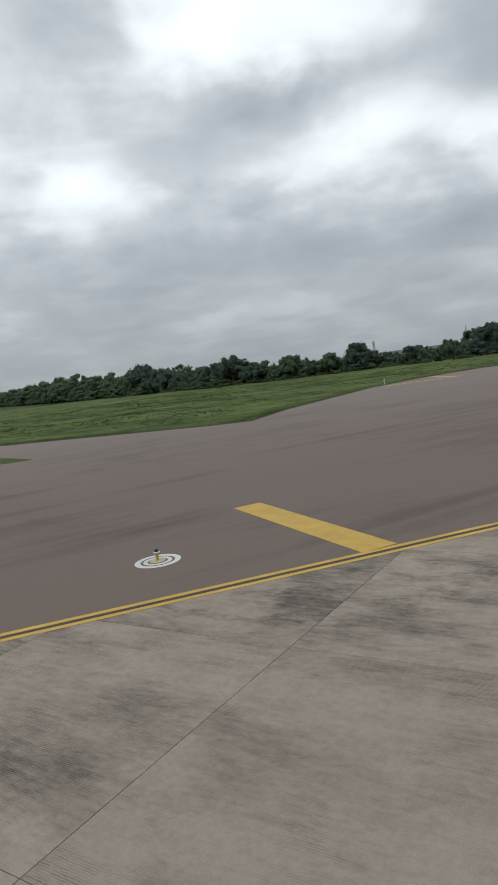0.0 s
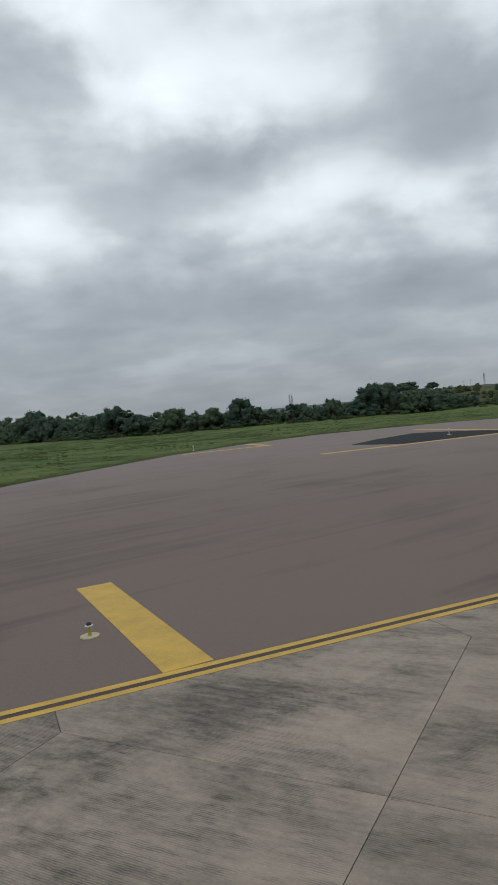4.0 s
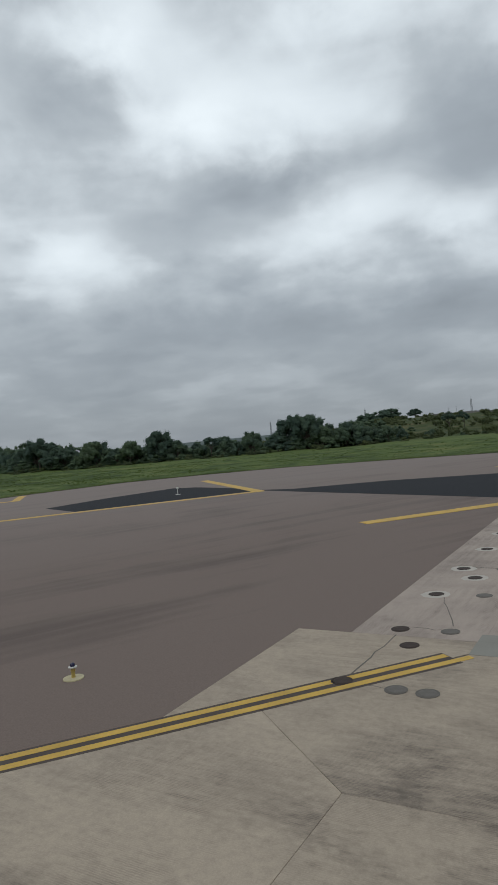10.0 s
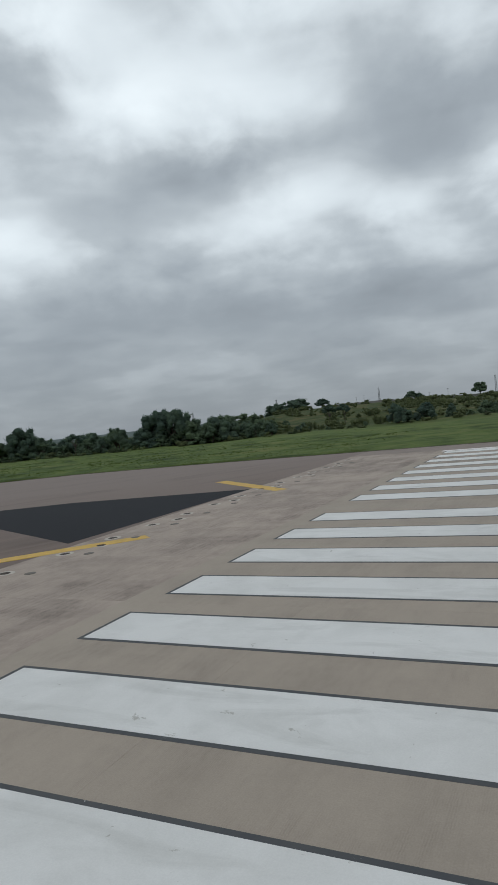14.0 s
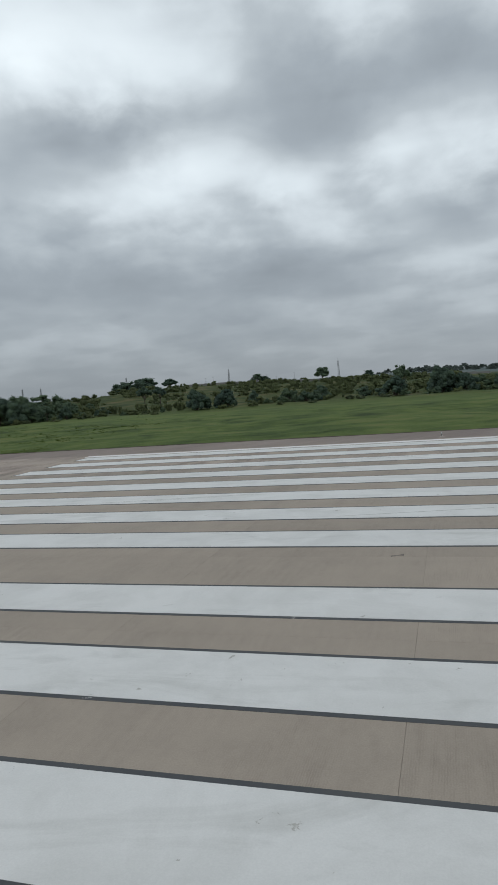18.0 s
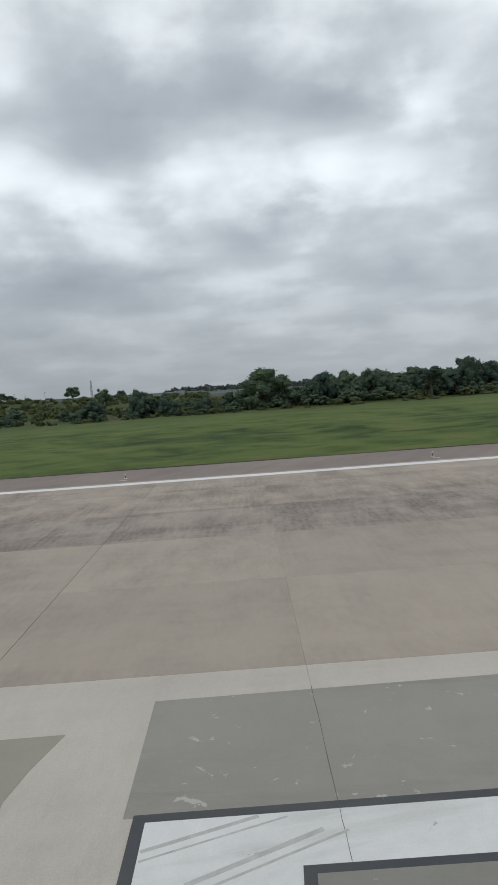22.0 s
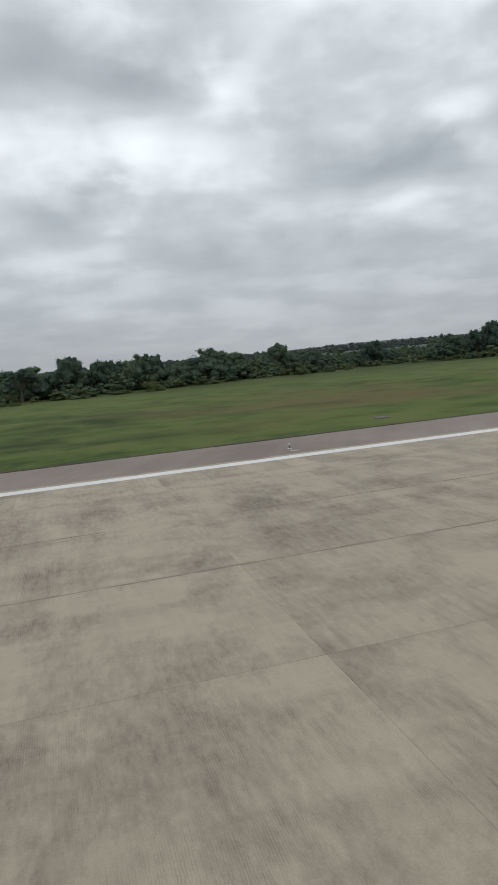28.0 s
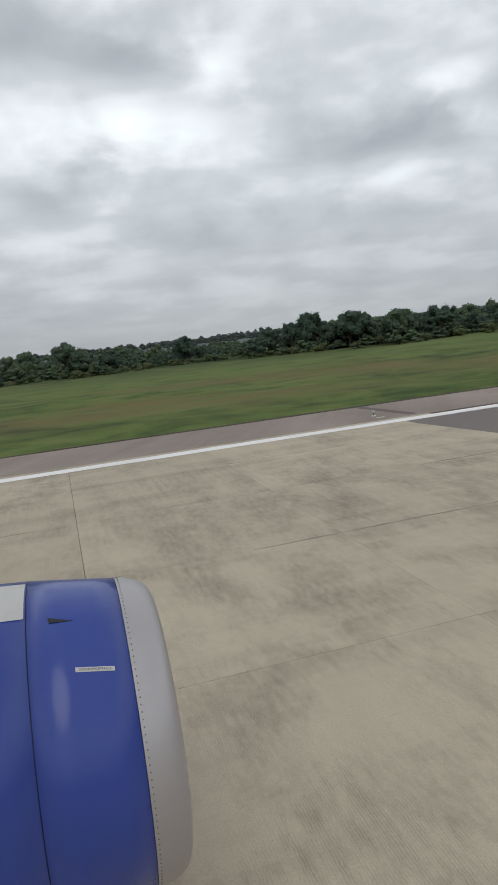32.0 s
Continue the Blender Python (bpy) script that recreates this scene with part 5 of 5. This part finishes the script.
def tussocks(count):
    """Low uneven tussocks all over the open grass, thinning out with the distance."""
    r = random.Random(8)
    verts, faces = [], []
    while len(faces) < count * 5:
        x = r.uniform(-170, -12)
        y = r.uniform(-60, 38 + 60 * r.random() ** 1.4)
        d = paved(x, y)
        if d < 0.4 or noise.noise((x * 0.09, y * 0.16, 2.0)) + 0.55 * r.random() < 0.12:
            continue
        z = land(x, y) - 0.02
        big = r.uniform(0.35, 0.85) * (0.55 + 0.45 * smooth(2, 18, d))
        for _ in range(5):
            a, w = r.uniform(0, 6.28), r.uniform(0.05, 0.13) * big
            ox, oy = x + r.gauss(0, 0.16) * big, y + r.gauss(0, 0.16) * big
            n = len(verts)
            verts += [(ox - w * math.cos(a), oy - w * math.sin(a), z), (ox + w * math.cos(a), oy + w * math.sin(a), z), (ox + r.gauss(0, 0.10), oy + r.gauss(0, 0.10), z + r.uniform(0.10, 0.26) * big)]
            faces.append((n, n + 1, n + 2))
    mesh = bpy.data.meshes.new("grass_tussocks")
    mesh.from_pydata(verts, [], faces)
    mesh.materials.append(M_BLADE)
    tagged(new("grass_tussocks", mesh), "low uneven green tussocks over the open grass", "grass", kind="stuff")


tussocks(16000)


# ---- jet engine ----
M_BLUE = painted("glossy blue paint", (0.030, 0.058, 0.285), 0.22, 0, 0.06, 0.8)
M_LIP = painted("bare inlet metal", (0.44, 0.412, 0.42), 0.42, 0.5, 0.05, 1.5)
M_PANEL = painted("pale panel paint", (0.50, 0.485, 0.47), 0.4, 0, 0.08, 2)
M_SEAM = painted("dark seal", (0.02, 0.022, 0.03), 0.7)
M_TEXT = painted("grey lettering", (0.16, 0.16, 0.17), 0.6)
M_INSIDE = painted("inlet lining", (0.22, 0.22, 0.23), 0.5, 0.3)
engine = empty("jet_engine", (133.361, 7.639, 1.495))
engine.rotation_euler = (0, radians(1.29), radians(-0.36))
tagged(engine, "glossy blue jet engine cowling with a bare metal inlet lip", "jet engine")


def shell(profile, sides=96, start=0.0, end=2 * math.pi):
    bm = bmesh.new()
    whole = end - start > 6.28
    n = sides if whole else sides + 1
    rows = [[bm.verts.new((x, r * math.cos(start + (end - start) * i / sides), r * math.sin(start + (end - start) * i / sides))) for i in range(n)] for x, r in profile]
    for a, b in zip(rows, rows[1:]):
        for i in range(n if whole else n - 1):
            j = (i + 1) % n
            bm.faces.new((a[i], b[i], b[j], a[j]))
    for f in bm.faces:
        f.smooth = True
    return bm


XB, XS = 0.205, -0.46


def bulge(x):
    """Radius of the inlet cowl, which widens backwards."""
    return 1.17 + 0.132 * (XB - x)


RB, RS = bulge(XB), bulge(XS)
part("inlet_lip", shell([(XB, RB - 0.002), (XB + 0.07, RB - 0.012), (XB + 0.14, RB - 0.032), (XB + 0.20, RB - 0.06), (XB + 0.25, RB - 0.105), (XB + 0.275, RB - 0.16), (XB + 0.26, RB - 0.21), (XB + 0.15, RB - 0.28), (XB - 0.1, RB - 0.32)]), M_LIP, engine, "bare grey metal inlet lip")
part("inlet_cowl", shell([(XB - 0.004, RB - 0.05), (XB - 0.004, RB), (0.0, bulge(0)), (-0.2, bulge(-0.2)), (XS + 0.004, RS), (XS + 0.004, RS - 0.05)]), M_BLUE, engine)
part("fan_cowl", shell([(XS - 0.004, RS - 0.05), (XS - 0.004, RS), (-0.9, RS + 0.03), (-1.6, RS + 0.02), (-2.3, RS - 0.04), (-3.0, RS - 0.17), (-3.0, RS - 0.23)]), M_BLUE, engine)
part("seam", shell([(XS + 0.006, RS - 0.01), (XS - 0.006, RS - 0.01)]), M_SEAM, engine, "dark seal between two cowls")
part("duct", shell([(XB - 0.1, RB - 0.32), (-0.9, RB - 0.30), (-1.0, 0.02)]), M_INSIDE, engine)
part("exhaust", shell([(-3.0, RS - 0.25), (-3.6, 0.62), (-4.3, 0.45), (-4.3, 0.02)]), M_LIP, engine)
top = math.pi / 2
part("access_panel", shell([(XS - 0.014, RS + 0.004), (-0.9, RS + 0.034), (-1.3, RS + 0.031)], 12, top - 0.12, top + 0.34), M_PANEL, engine, "pale access panel")
for i in range(156):
    if i == 0:
        rivet = part("rivet", lathe(bmesh.new(), [(-0.004, 0.0055), (0.002, 0.0055), (0.004, 0.003)], 6), M_TEXT, engine, "small dark rivet")
        stud = rivet
    else:
        stud = new("rivet", rivet.data)
        stud.parent = engine
    stud.matrix_basis = Matrix.Rotation(2 * math.pi * i / 156, 4, "X") @ Matrix.Translation((XB + 0.022, 0, RB - 0.005))


def on_cowl(x, angle, lift):
    r = bulge(x) + lift
    return Vector((x, r * math.cos(angle), r * math.sin(angle)))


def curved_plate(x0, x1, a0, a1, low, high, slant=0.0):
    bm = bmesh.new()
    rows = []
    for i in range(7):
        x = x0 + (x1 - x0) * i / 6
        a = slant * i / 6
        rows.append([bm.verts.new(on_cowl(x, v + a, h)) for v, h in ((a0, low), (a0, high), (a1, high), (a1, low))])
    for p, q in zip(rows, rows[1:]):
        for k in range(3):
            bm.faces.new((p[k], q[k], q[k + 1], p[k + 1]))
    bm.faces.new(rows[0])
    bm.faces.new(rows[-1][::-1])
    return bm


LA = radians(131.8)
plate = part("label_plate", curved_plate(-0.162, 0.093, LA, LA - 0.027, -0.002, 0.003, 0.025), M_PANEL, engine, "small white plate with grey lettering")
curve = bpy.data.curves.new("lettering", "FONT")
curve.body, curve.size, curve.extrude, curve.align_x, curve.align_y = "COVER RECEPTACLE", 0.0235, 0.0006, "CENTER", "CENTER"
words = new("lettering", curve)
mesh = bpy.data.meshes.new_from_object(words)
bpy.data.objects.remove(words)
mesh.materials.append(M_TEXT)
text = new("lettering", mesh)
text.parent = plate
mid = on_cowl(-0.0345, LA - 0.001, 0.0044)
right = (on_cowl(0.093, LA + 0.0115, 0.0) - on_cowl(-0.162, LA - 0.0135, 0.0)).normalized()
out = Vector((0.132, math.cos(LA), math.sin(LA))).normalized()
upward = out.cross(right).normalized()
out = right.cross(upward)
text.matrix_basis = Matrix(((right.x, upward.x, out.x, mid.x), (right.y, upward.y, out.y, mid.y), (right.z, upward.z, out.z, mid.z), (0, 0, 0, 1)))
bm = bmesh.new()
corners = ((-0.315, 110.3, 0.010), (-0.305, 112.6, 0.008), (-0.145, 112.1, 0.002))
va = [bm.verts.new(on_cowl(x, radians(v), -0.004)) for x, v, _ in corners]
vb = [bm.verts.new(on_cowl(x, radians(v), h)) for x, v, h in corners]
for i in range(3):
    bm.faces.new((va[i], va[(i + 1) % 3], vb[(i + 1) % 3], vb[i]))
bm.faces.new(vb)
part("vent_scoop", bm, M_SEAM, engine, "small dark wedge-shaped vent")
